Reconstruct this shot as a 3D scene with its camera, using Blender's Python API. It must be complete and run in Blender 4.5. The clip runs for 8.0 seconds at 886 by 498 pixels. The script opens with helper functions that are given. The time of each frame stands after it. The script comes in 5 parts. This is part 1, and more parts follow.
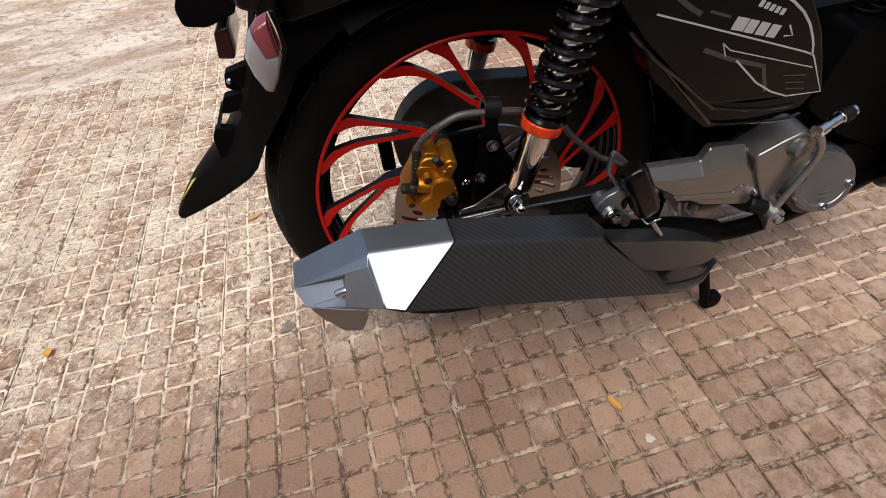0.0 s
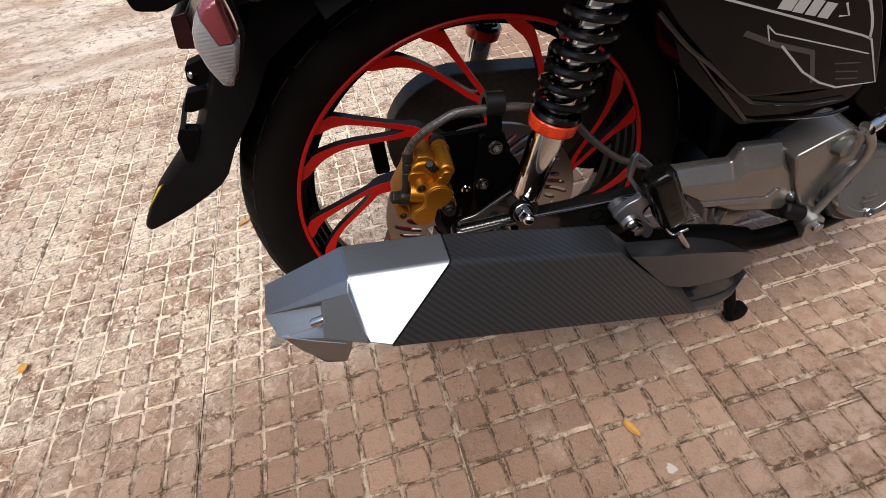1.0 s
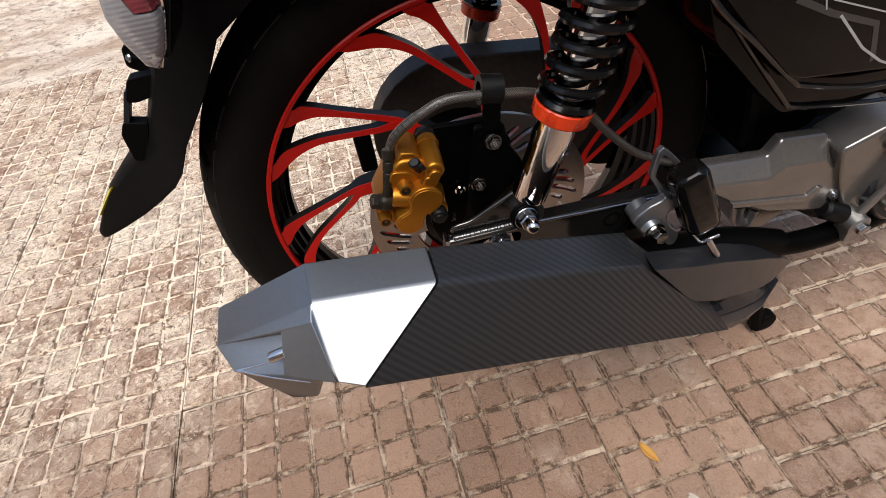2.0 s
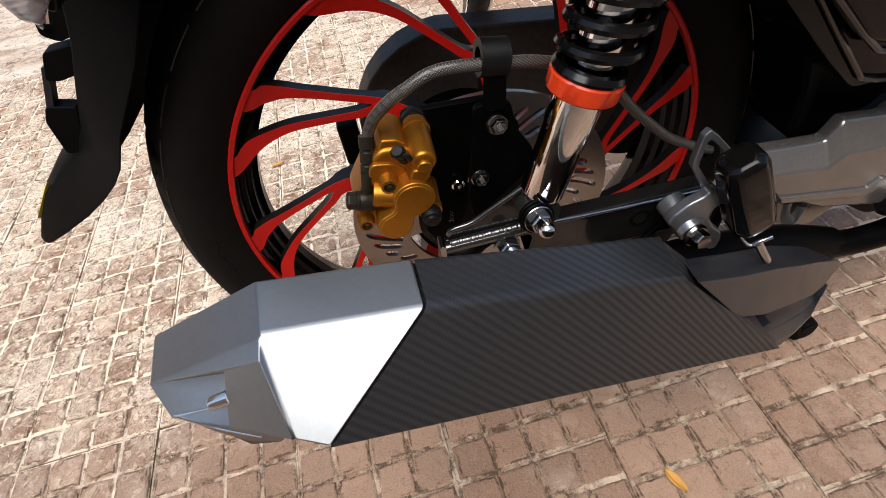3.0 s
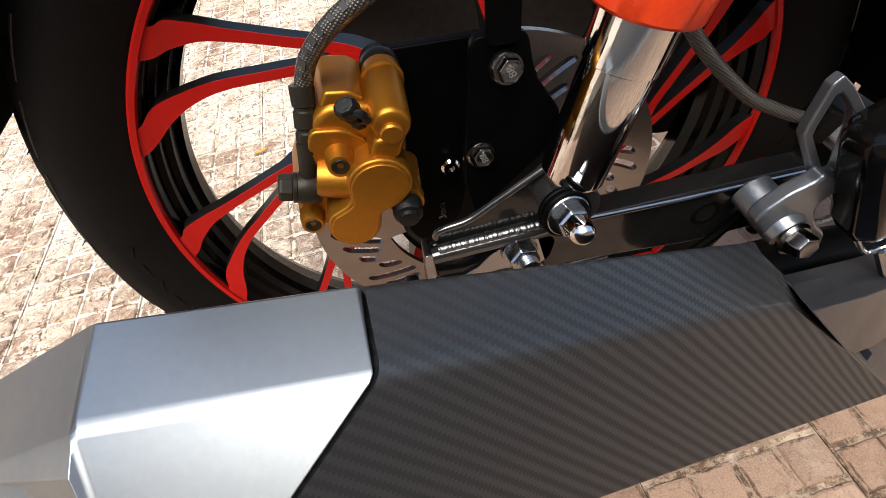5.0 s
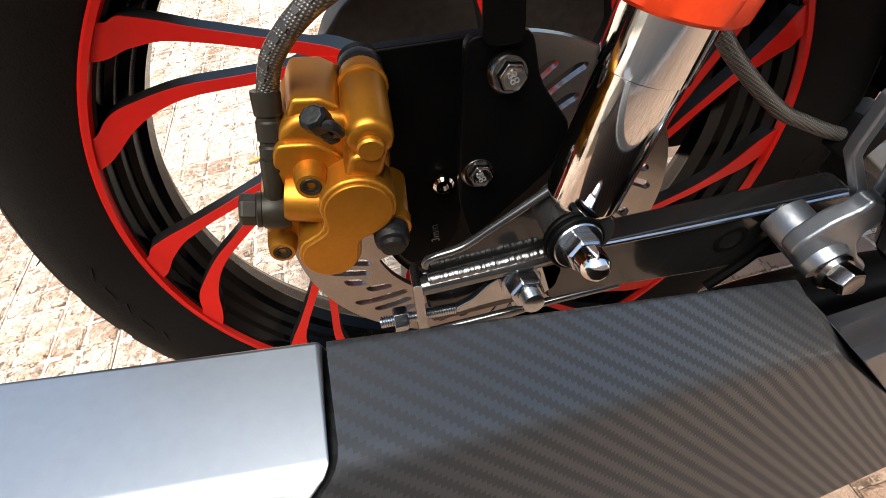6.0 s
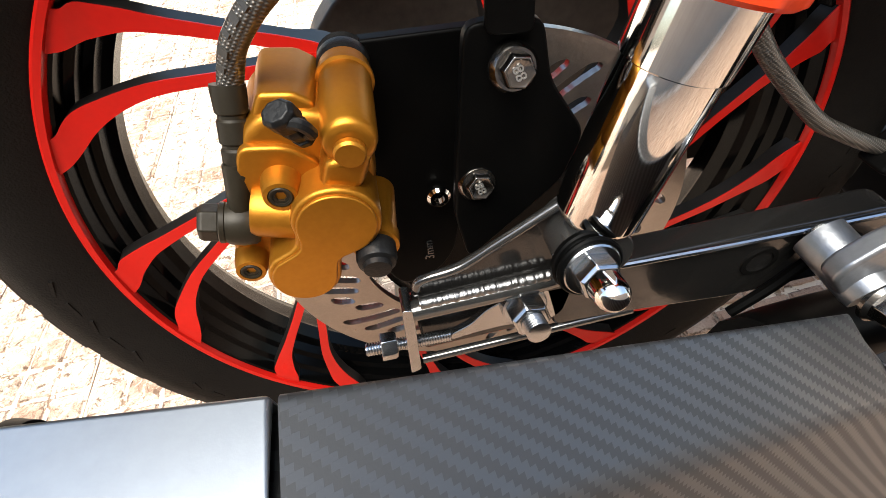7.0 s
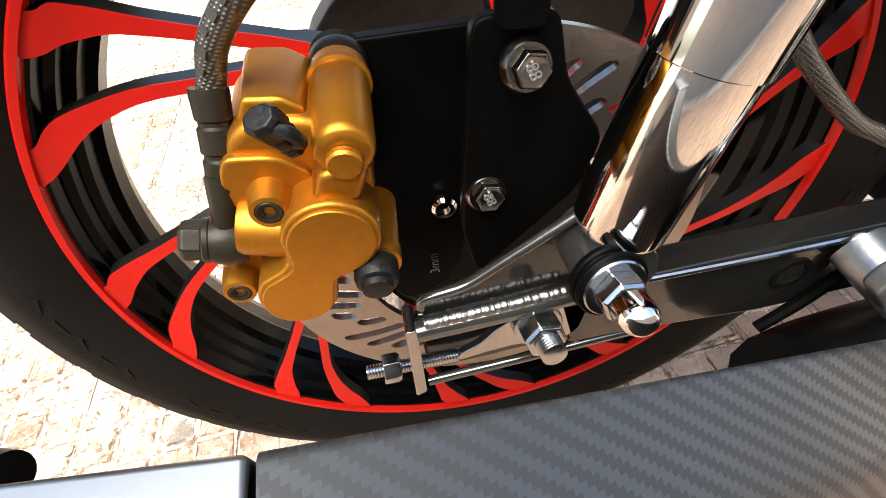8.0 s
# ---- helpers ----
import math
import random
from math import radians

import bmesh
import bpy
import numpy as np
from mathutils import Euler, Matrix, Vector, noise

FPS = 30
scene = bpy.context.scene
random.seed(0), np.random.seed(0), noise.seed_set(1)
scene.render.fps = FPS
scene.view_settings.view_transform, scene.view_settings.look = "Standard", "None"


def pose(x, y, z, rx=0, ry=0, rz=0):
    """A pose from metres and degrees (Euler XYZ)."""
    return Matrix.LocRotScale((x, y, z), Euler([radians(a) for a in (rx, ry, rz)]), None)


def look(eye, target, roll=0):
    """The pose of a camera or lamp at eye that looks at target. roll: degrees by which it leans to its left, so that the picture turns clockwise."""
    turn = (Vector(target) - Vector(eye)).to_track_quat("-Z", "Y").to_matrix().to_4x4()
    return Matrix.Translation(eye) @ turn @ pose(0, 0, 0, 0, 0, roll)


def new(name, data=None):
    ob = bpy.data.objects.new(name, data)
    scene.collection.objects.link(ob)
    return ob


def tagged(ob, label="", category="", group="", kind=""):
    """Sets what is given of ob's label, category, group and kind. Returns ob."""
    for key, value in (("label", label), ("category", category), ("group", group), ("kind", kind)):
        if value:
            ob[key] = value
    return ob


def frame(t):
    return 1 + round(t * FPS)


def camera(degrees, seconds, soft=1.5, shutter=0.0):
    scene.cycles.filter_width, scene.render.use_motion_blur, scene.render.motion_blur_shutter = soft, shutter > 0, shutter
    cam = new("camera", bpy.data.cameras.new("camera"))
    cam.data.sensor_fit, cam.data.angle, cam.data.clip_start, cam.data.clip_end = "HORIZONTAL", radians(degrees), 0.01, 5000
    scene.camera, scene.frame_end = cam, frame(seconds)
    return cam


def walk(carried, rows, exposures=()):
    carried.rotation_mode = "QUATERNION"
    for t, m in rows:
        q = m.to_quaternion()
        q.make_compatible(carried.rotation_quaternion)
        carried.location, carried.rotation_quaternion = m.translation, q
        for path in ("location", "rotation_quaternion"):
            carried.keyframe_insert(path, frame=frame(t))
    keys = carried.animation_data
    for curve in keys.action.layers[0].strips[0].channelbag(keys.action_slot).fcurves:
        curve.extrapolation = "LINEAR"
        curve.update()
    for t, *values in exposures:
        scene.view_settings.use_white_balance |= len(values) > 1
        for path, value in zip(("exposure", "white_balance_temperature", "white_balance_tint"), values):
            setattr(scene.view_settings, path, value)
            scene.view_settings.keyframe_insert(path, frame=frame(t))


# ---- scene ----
cam = camera(85.36, 8.0, soft=0.7)
# seconds, eye (x ahead of the rear wheel, y across, z up), yaw, pitch, roll
ROWS = [
    (0.0, -0.1274, -0.4948, 0.7407, -8.17, -47.26, -7.13),
    (0.5, -0.1164, -0.4662, 0.7220, -7.63, -47.32, -7.62),
    (1.0, -0.1073, -0.4384, 0.7040, -7.02, -47.57, -8.17),
    (1.5, -0.0959, -0.4121, 0.6849, -6.47, -47.90, -8.70),
    (3.0, -0.0698, -0.3320, 0.6148, -4.56, -48.84, -10.68),
    (3.5, -0.0646, -0.3096, 0.5922, -3.91, -49.14, -11.34),
    (4.0, -0.0605, -0.2902, 0.5706, -3.39, -49.52, -11.79),
    (4.5, -0.0558, -0.2745, 0.5525, -3.10, -49.73, -11.88),
    (6.0, -0.0443, -0.2344, 0.5223, -3.34, -48.46, -10.88),
    (6.5, -0.0407, -0.2252, 0.5142, -3.45, -47.92, -10.20),
    (7.0, -0.0398, -0.2158, 0.5060, -3.51, -47.23, -9.91),
    (7.5, -0.0406, -0.2097, 0.4994, -3.09, -46.96, -10.35),
    (8.0, -0.0388, -0.2030, 0.4981, -2.82, -46.64, -10.92),
]
walk(cam, [(t, pose(x, y, z, 0, 0, yaw) @ pose(0, 0, 0, 90 + pitch) @ pose(0, 0, 0, 0, 0, roll)) for t, x, y, z, yaw, pitch, roll in ROWS],
     ((0.0, 0.05, 6150, 10), (3.0, 0.31, 6050, 9), (4.5, 0.60, 6050, 7), (6.0, 1.20, 6100, 5), (8.0, 1.80, 6300, 4)))

# ---------------------------------------------------------------- light
world = bpy.data.worlds.new("sky")
scene.world = world
world.use_nodes = True
wn = world.node_tree.nodes
sky = wn.new("ShaderNodeTexSky")
sky.sky_type, sky.sun_disc = "NISHITA", False
sky.sun_elevation, sky.sun_rotation = radians(66), radians(204)
sky.air_density, sky.dust_density, sky.ozone_density = 1.0, 3.0, 0.6
wn["Background"].inputs["Strength"].default_value = 0.14
world.node_tree.links.new(sky.outputs["Color"], wn["Background"].inputs["Color"])
sun_data = bpy.data.lights.new("sun", "SUN")
sun_data.energy, sun_data.angle, sun_data.color = 2.7, radians(48), (1.0, 0.93, 0.85)
sun = new("sun", sun_data)
sun.matrix_world = look((-0.40, -0.88, 2.2), (0, 0, 0))


# ---------------------------------------------------------------- materials
def material(name, base, rough=0.5, metal=0.0, second=None, scale=40.0, amount=0.5, bump=0.0, bump_scale=300.0,
             coat=0.0, rough_spread=0.1, spec=0.5, random=0.0):
    """A surface with colour variation at two scales, uneven gloss and fine relief; the coordinates are metres."""
    m = bpy.data.materials.new(name)
    m.use_nodes = True
    n, l = m.node_tree.nodes, m.node_tree.links
    b = n["Principled BSDF"]
    co = n.new("ShaderNodeTexCoord")
    big = n.new("ShaderNodeTexNoise")
    big.inputs["Scale"].default_value, big.inputs["Detail"].default_value = scale, 6.0
    fine = n.new("ShaderNodeTexNoise")
    fine.inputs["Scale"].default_value, fine.inputs["Detail"].default_value = scale * 11, 4.0
    for t in (big, fine):
        l.new(co.outputs["Object"], t.inputs["Vector"])
    both = n.new("ShaderNodeMath")
    both.operation = "MULTIPLY_ADD"
    l.new(fine.outputs["Fac"], both.inputs[0])
    both.inputs[1].default_value = 0.45
    half = n.new("ShaderNodeMath")
    half.operation = "MULTIPLY"
    half.inputs[1].default_value = 0.55
    l.new(big.outputs["Fac"], half.inputs[0])
    l.new(half.outputs[0], both.inputs[2])
    ramp = n.new("ShaderNodeMapRange")
    ramp.inputs["From Min"].default_value, ramp.inputs["From Max"].default_value = 0.36, 0.66
    ramp.inputs["To Max"].default_value = amount
    l.new(both.outputs[0], ramp.inputs["Value"])
    mix = n.new("ShaderNodeMix")
    mix.data_type = "RGBA"
    mix.inputs["A"].default_value = (*base, 1)
    mix.inputs["B"].default_value = (*(second or [c * 0.6 for c in base]), 1)
    l.new(ramp.outputs["Result"], mix.inputs["Factor"])
    out = mix.outputs["Result"]
    if random:
        info = n.new("ShaderNodeObjectInfo")
        hsv = n.new("ShaderNodeHueSaturation")
        mr = n.new("ShaderNodeMapRange")
        mr.inputs["To Min"].default_value, mr.inputs["To Max"].default_value = 1 - random, 1 + random
        l.new(info.outputs["Random"], mr.inputs["Value"])
        l.new(mr.outputs["Result"], hsv.inputs["Value"])
        l.new(out, hsv.inputs["Color"])
        out = hsv.outputs["Color"]
    l.new(out, b.inputs["Base Color"])
    rr = n.new("ShaderNodeMapRange")
    rr.inputs["To Min"].default_value = max(0.02, rough - rough_spread)
    rr.inputs["To Max"].default_value = min(1.0, rough + rough_spread)
    l.new(big.outputs["Fac"], rr.inputs["Value"])
    l.new(rr.outputs["Result"], b.inputs["Roughness"])
    b.inputs["Metallic"].default_value = metal
    b.inputs["Coat Weight"].default_value = coat
    b.inputs["Specular IOR Level"].default_value = spec
    if bump:
        t = n.new("ShaderNodeTexNoise")
        t.inputs["Scale"].default_value, t.inputs["Detail"].default_value = bump_scale, 5.0
        l.new(co.outputs["Object"], t.inputs["Vector"])
        bp = n.new("ShaderNodeBump")
        bp.inputs["Strength"].default_value, bp.inputs["Distance"].default_value = bump, 0.002
        l.new(t.outputs["Fac"], bp.inputs["Height"])
        l.new(bp.outputs["Normal"], b.inputs["Normal"])
    return m


RUBBER = material("tyre rubber", (0.0065, 0.0058, 0.0052), 0.6, second=(0.0125, 0.0108, 0.0092), scale=25, bump=0.25, bump_scale=900, spec=0.07)
RED = material("red wheel paint", (0.47, 0.010, 0.006), 0.32, second=(0.37, 0.007, 0.005), scale=30, amount=0.5, coat=0.0, spec=0.22)
WHEEL_BLACK = material("black wheel paint", (0.0015, 0.0015, 0.0015), 0.16, second=(0.003, 0.0028, 0.0026), scale=30, coat=0.0, spec=0.07)
SPOKE_BLACK = material("dusty black spoke paint", (0.007, 0.0064, 0.0058), 0.36, second=(0.018, 0.016, 0.014), scale=40, spec=0.18)
ALU_DUSTY = material("dusty bare alloy", (0.42, 0.41, 0.39), 0.42, 0.9, second=(0.22, 0.21, 0.2), scale=60, bump=0.1)
GOLD = material("gold anodised alloy", (0.41, 0.168, 0.013), 0.37, 0.8, second=(0.32, 0.124, 0.009), scale=50, amount=0.6, bump=0.05, bump_scale=2200, rough_spread=0.06)
CHROME = material("chrome plate", (0.82, 0.8, 0.77), 0.07, 1.0, second=(0.7, 0.67, 0.62), scale=25, amount=0.5, rough_spread=0.04)
ZINC = material("zinc plated steel", (0.45, 0.465, 0.48), 0.22, 1.0, second=(0.3, 0.3, 0.29), scale=120, bump=0.05)
STEEL = material("brushed disc steel", (0.34, 0.31, 0.28), 0.32, 0.95, second=(0.25, 0.225, 0.20), scale=80, bump=0.08)
ARM = material("gunmetal swingarm paint", (0.12, 0.117, 0.112), 0.17, 0.85, second=(0.14, 0.136, 0.13), scale=40, coat=0.3, bump=0.03, rough_spread=0.05)
BOLT = material("dull chrome bolt", (0.21, 0.20, 0.185), 0.2, 1.0, second=(0.28, 0.26, 0.24), scale=150, bump=0.05)
WELD = material("rough weld metal", (0.3, 0.3, 0.3), 0.36, 1.0, second=(0.18, 0.175, 0.17), scale=90, bump=0.25, bump_scale=420)
CAST = material("cast footrest alloy", (0.24, 0.25, 0.265), 0.32, 0.8, second=(0.17, 0.175, 0.185), scale=40, bump=0.08)
ARM_BLACK = material("gloss black swingarm paint", (0.012, 0.0115, 0.011), 0.16, 0.35, second=(0.022, 0.02, 0.018), scale=40, coat=0.25, bump=0.03, rough_spread=0.05)
BLACK_PLATE = material("satin black bracket", (0.0012, 0.0012, 0.0012), 0.42, 0.0, second=(0.003, 0.0028, 0.0025), scale=50, spec=0.04)
GLOSS_BLACK = material("gloss black bodywork", (0.003, 0.0028, 0.0026), 0.1, 0.0, second=(0.007, 0.006, 0.005), scale=12, coat=0.0, rough_spread=0.05, spec=0.22)
PLASTIC = material("matt black plastic", (0.0025, 0.0024, 0.0023), 0.55, second=(0.006, 0.0055, 0.005), scale=20, bump=0.12, bump_scale=1200, spec=0.05)
SILVER = material("brushed silver end cap", (0.335, 0.348, 0.352), 0.37, 0.97, second=(0.29, 0.30, 0.305), scale=30, amount=0.7, bump=0.015, bump_scale=1700, rough_spread=0.07)
CASE = material("grey engine paint", (0.26, 0.246, 0.228), 0.22, 0.7, second=(0.19, 0.178, 0.163), scale=25, amount=0.7, bump=0.05)
CLUTCH = material("blue grey clutch paint", (0.075, 0.082, 0.092), 0.28, 0.75, second=(0.11, 0.107, 0.10), scale=30, bump=0.05)
SHIELD = material("dark grey heat shield", (0.010, 0.011, 0.014), 0.33, 0.0, second=(0.016, 0.017, 0.019), scale=30, spec=0.5, bump=0.06, bump_scale=1500)
SPRING = material("black spring coat", (0.003, 0.003, 0.003), 0.16, second=(0.006, 0.006, 0.006), scale=60, spec=0.3)
ORANGE = material("orange shock collar", (0.66, 0.048, 0.008), 0.26, 0.0, second=(0.5, 0.032, 0.006), scale=60, amount=0.6, spec=0.3)
FITTING = material("dark olive fitting", (0.020, 0.016, 0.010), 0.40, 0.2, second=(0.012, 0.010, 0.007), scale=90, bump=0.08, spec=0.2)
BOOT = material("black rubber boot", (0.003, 0.003, 0.003), 0.45, second=(0.007, 0.0068, 0.0065), scale=90, spec=0.22, bump=0.12, bump_scale=700)
DUSTY_BLACK = material("dusty dark casing", (0.040, 0.031, 0.025), 0.5, second=(0.080, 0.062, 0.050), scale=14, amount=0.9, bump=0.1, spec=0.2)
WHITE_INK = material("pale decal", (0.44, 0.43, 0.41), 0.35, second=(0.38, 0.37, 0.35), scale=80)


# ---------------------------------------------------------------- builders
V = Vector


def part(name, bm, mat, parent=None, label="", bevel=0.0, angle=35.0, mats=()):
    """Links a bmesh as one mesh under its thing or part."""
    bmesh.ops.recalc_face_normals(bm, faces=bm.faces)
    me = bpy.data.meshes.new(name)
    bm.to_mesh(me)
    bm.free()
    me.materials.append(mat)
    for m in mats:
        me.materials.append(m)
    me.polygons.foreach_set("use_smooth", [True] * len(me.polygons))
    me.set_sharp_from_angle(angle=radians(angle))
    ob = new(name, me)
    if parent:
        ob.parent = parent
    if label:
        tagged(ob, label)
    if bevel:
        bv = ob.modifiers.new("bevel", "BEVEL")
        bv.width, bv.segments, bv.limit_method, bv.angle_limit, bv.harden_normals = bevel, 2, "ANGLE", radians(30), True
    return ob


def lathe(bm, a, b, profile, seg=32, ring=False):
    """Turns a profile of (way along a to b, radius) in metres round the axis from a towards b; ring joins the last to the first."""
    a, b = V(a), V(b)
    w = (b - a).normalized()
    u = w.orthogonal().normalized()
    v = w.cross(u)
    rows = []
    for s, r in profile:
        if r < 1e-6:
            rows.append([bm.verts.new(a + w * s)] * seg)
        else:
            rows.append([bm.verts.new(a + w * s + (u * math.cos(t) + v * math.sin(t)) * r) for t in (2 * math.pi * k / seg for k in range(seg))])
    pairs = list(zip(rows, rows[1:])) + ([(rows[-1], rows[0])] if ring else [])
    for p, q in pairs:
        for k in range(seg):
            f = [p[k], p[(k + 1) % seg], q[(k + 1) % seg], q[k]]
            f = list(dict.fromkeys(f))
            if len(f) > 2:
                bm.faces.new(f)
    return bm


def rod(bm, a, b, r, r2=None, seg=20, chamfer=0.0):
    h = (V(b) - V(a)).length
    r2 = r if r2 is None else r2
    c = chamfer
    prof = [(0, 0), (0, r - c)] + ([(c, r), (h - c, r2)] if c else [(h, r2)]) + ([(h, r2 - c)] if c else []) + [(h, 0)]
    return lathe(bm, a, b, prof, seg)


def tube(bm, points, r, seg=12, caps=True):
    """A round tube along a smooth line through the points."""
    pts = [V(p) for p in points]
    line = []
    for i in range(len(pts) - 1):
        p0, p1, p2, p3 = pts[max(i - 1, 0)], pts[i], pts[i + 1], pts[min(i + 2, len(pts) - 1)]
        for k in range(8):
            t = k / 8
            line.append(0.5 * (2 * p1 + (p2 - p0) * t + (2 * p0 - 5 * p1 + 4 * p2 - p3) * t * t + (3 * p1 - p0 - 3 * p2 + p3) * t ** 3))
    line.append(pts[-1])
    u = (line[1] - line[0]).orthogonal().normalized()
    rows = []
    for i, p in enumerate(line):
        w = (line[min(i + 1, len(line) - 1)] - line[max(i - 1, 0)]).normalized()
        u = (u - w * u.dot(w)).normalized()
        v = w.cross(u)
        rr = r(i / (len(line) - 1)) if callable(r) else r
        rows.append([bm.verts.new(p + (u * math.cos(t) + v * math.sin(t)) * rr) for t in (2 * math.pi * k / seg for k in range(seg))])
    for p, q in zip(rows, rows[1:]):
        for k in range(seg):
            bm.faces.new((p[k], p[(k + 1) % seg], q[(k + 1) % seg], q[k]))
    if caps:
        bm.faces.new(rows[0][::-1])
        bm.faces.new(rows[-1])
    return bm


def prism(bm, outline, y0, y1, shrink=0.0):
    """A plate: an outline of (x, z), from y0 to y1."""
    cx = sum(p[0] for p in outline) / len(outline)
    cz = sum(p[1] for p in outline) / len(outline)
    near = [bm.verts.new((cx + (x - cx) * (1 - shrink), y0, cz + (z - cz) * (1 - shrink))) for x, z in outline]
    far = [bm.verts.new((x, y1, z)) for x, z in outline]
    bm.faces.new(near)
    bm.faces.new(far[::-1])
    n = len(outline)
    for k in range(n):
        bm.faces.new((near[k], near[(k + 1) % n], far[(k + 1) % n], far[k]))
    return bm


def loft(bm, rings, caps=True):
    """Joins rings of equally many corners."""
    rows = [[bm.verts.new(p) for p in r] for r in rings]
    for p, q in zip(rows, rows[1:]):
        for k in range(len(p)):
            bm.faces.new((p[k], p[(k + 1) % len(p)], q[(k + 1) % len(p)], q[k]))
    if caps:
        bm.faces.new(rows[0][::-1])
        bm.faces.new(rows[-1])
    return bm


def block(bm, centre, size, turn=(0, 0, 0)):
    m = Matrix.Translation(centre) @ Euler([radians(a) for a in turn]).to_matrix().to_4x4() @ Matrix.Diagonal((*size, 1))
    return bmesh.ops.create_cube(bm, size=1.0, matrix=m)


def round_outline(points, radius, steps=4):
    """The outline with its corners rounded."""
    out = []
    n = len(points)
    for i in range(n):
        p, a, b = V(points[i]), V(points[i - 1]), V(points[(i + 1) % n])
        d0, d1 = (a - p), (b - p)
        r = min(radius, d0.length * 0.45, d1.length * 0.45)
        s, e = p + d0.normalized() * r, p + d1.normalized() * r
        for k in range(steps + 1):
            t = k / steps
            out.append(tuple((1 - t) ** 2 * s + 2 * t * (1 - t) * p + t * t * e))
    return out


def arc(cx, cz, r, a0, a1, n):
    return [(cx + r * math.cos(radians(a0 + (a1 - a0) * k / n)), cz + r * math.sin(radians(a0 + (a1 - a0) * k / n))) for k in range(n + 1)]


B = bmesh.new


# ---------------------------------------------------------------- ground
def node_kit(name, rough):
    """A node material and a few shortcuts for it: noise, span of a value, mix of two colours."""
    m = bpy.data.materials.new(name)
    m.use_nodes = True
    n, l = m.node_tree.nodes, m.node_tree.links
    b = n["Principled BSDF"]
    b.inputs["Roughness"].default_value = rough
    b.inputs["Specular IOR Level"].default_value = 0.15
    geo = n.new("ShaderNodeNewGeometry")

    def tex(scale, detail, rough=0.6, stretch=None, twist=0.0):
        t = n.new("ShaderNodeTexNoise")
        t.inputs["Scale"].default_value, t.inputs["Detail"].default_value, t.inputs["Roughness"].default_value = scale, detail, rough
        t.inputs["Distortion"].default_value = twist
        source = geo.outputs["Position"]
        if stretch:
            mp = n.new("ShaderNodeMapping")
            mp.inputs["Rotation"].default_value = (0, 0, stretch[1])
            mp.inputs["Scale"].default_value = (1, stretch[0], 1)
            l.new(source, mp.inputs["Vector"])
            source = mp.outputs["Vector"]
        l.new(source, t.inputs["Vector"])
        return t.outputs["Fac"]

    def span(value, lo, hi, a=0.0, z=1.0):
        r = n.new("ShaderNodeMapRange")
        for key, v in (("From Min", lo), ("From Max", hi), ("To Min", a), ("To Max", z)):
            r.inputs[key].default_value = v
        l.new(value, r.inputs["Value"])
        return r.outputs["Result"]

    def mix(fac, a, c):
        x = n.new("ShaderNodeMix")
        x.data_type = "RGBA"
        for key, v in (("Factor", fac), ("A", a), ("B", c)):
            if isinstance(v, tuple):
                x.inputs[key].default_value = (*v, 1)
            elif isinstance(v, float):
                x.inputs[key].default_value = v
            else:
                l.new(v, x.inputs[key])
        return x.outputs["Result"]

    def both(op, a, c):
        x = n.new("ShaderNodeMath")
        x.operation = op
        for k, v in enumerate((a, c)):
            if isinstance(v, float):
                x.inputs[k].default_value = v
            else:
                l.new(v, x.inputs[k])
        return x.outputs[0]

    def finish(colour, height, strength, distance):
        l.new(colour, b.inputs["Base Color"])
        bp = n.new("ShaderNodeBump")
        bp.inputs["Strength"].default_value, bp.inputs["Distance"].default_value = strength, distance
        l.new(height, bp.inputs["Height"])
        l.new(bp.outputs["Normal"], b.inputs["Normal"])
        return m

    return m, n, l, geo, tex, span, mix, both, finish


def dusty_earth():
    """Trodden earth: pale dust in long wheel tracks, brown clods, dark litter and pebbles."""
    m, n, l, geo, tex, span, mix, both, finish = node_kit("dusty earth", 0.95)
    col = mix(span(tex(2.0, 7, 0.7, (2.6, 0.25)), 0.40, 0.58), (0.60, 0.43, 0.30), (0.96, 0.82, 0.65))
    col = mix(span(tex(11, 10, 0.75, (1.5, 0.25), 0.9), 0.51, 0.58, 0.0, 0.75), col, (0.42, 0.28, 0.185))
    col = mix(span(tex(60, 9, 0.8), 0.55, 0.62, 0.0, 0.8), col, (0.74, 0.64, 0.51))
    col = mix(span(tex(34, 9, 0.8, None, 1.5), 0.56, 0.60, 0.0, 0.85), col, (0.14, 0.09, 0.058))
    return finish(col, both("ADD", tex(34, 10, 0.8, None, 1.5), tex(9, 6, 0.7, (1.5, 0.25))), 0.9, 0.012)


EARTH = dusty_earth()


def ground_sheet():
    bm = B()
    xs = [-60, -20, -8, -4] + [-3 + 0.06 * k for k in range(101)] + [4, 8, 20, 60]
    ys = [-60, -20, -6, -3, -2] + [-1.5 + 0.06 * k for k in range(93)] + [5, 8, 20, 60]
    grid = []
    for y in ys:
        row = []
        for x in xs:
            h = -0.03
            if y > 0.9 or x < -1.6:
                across = y - 0.28 * x
                h += 0.02 * noise.noise((x * 1.1, y * 1.6, 0)) + 0.011 * noise.noise((x * 5, y * 6, 3)) + 0.005 * noise.noise((x * 12, y * 14, 6))
                h += 0.014 * noise.noise((x * 0.5, across * 7.0, 8))
            row.append(bm.verts.new((x, y, min(h, -0.012))))
        grid.append(row)
    for a, b in zip(grid, grid[1:]):
        for k in range(len(a) - 1):
            bm.faces.new((a[k], a[k + 1], b[k + 1], b[k]))
    return tagged(part("ground", bm, EARTH, angle=80), "dusty brown earth beyond the edge of the paving", "ground", kind="structure")


ground_sheet()



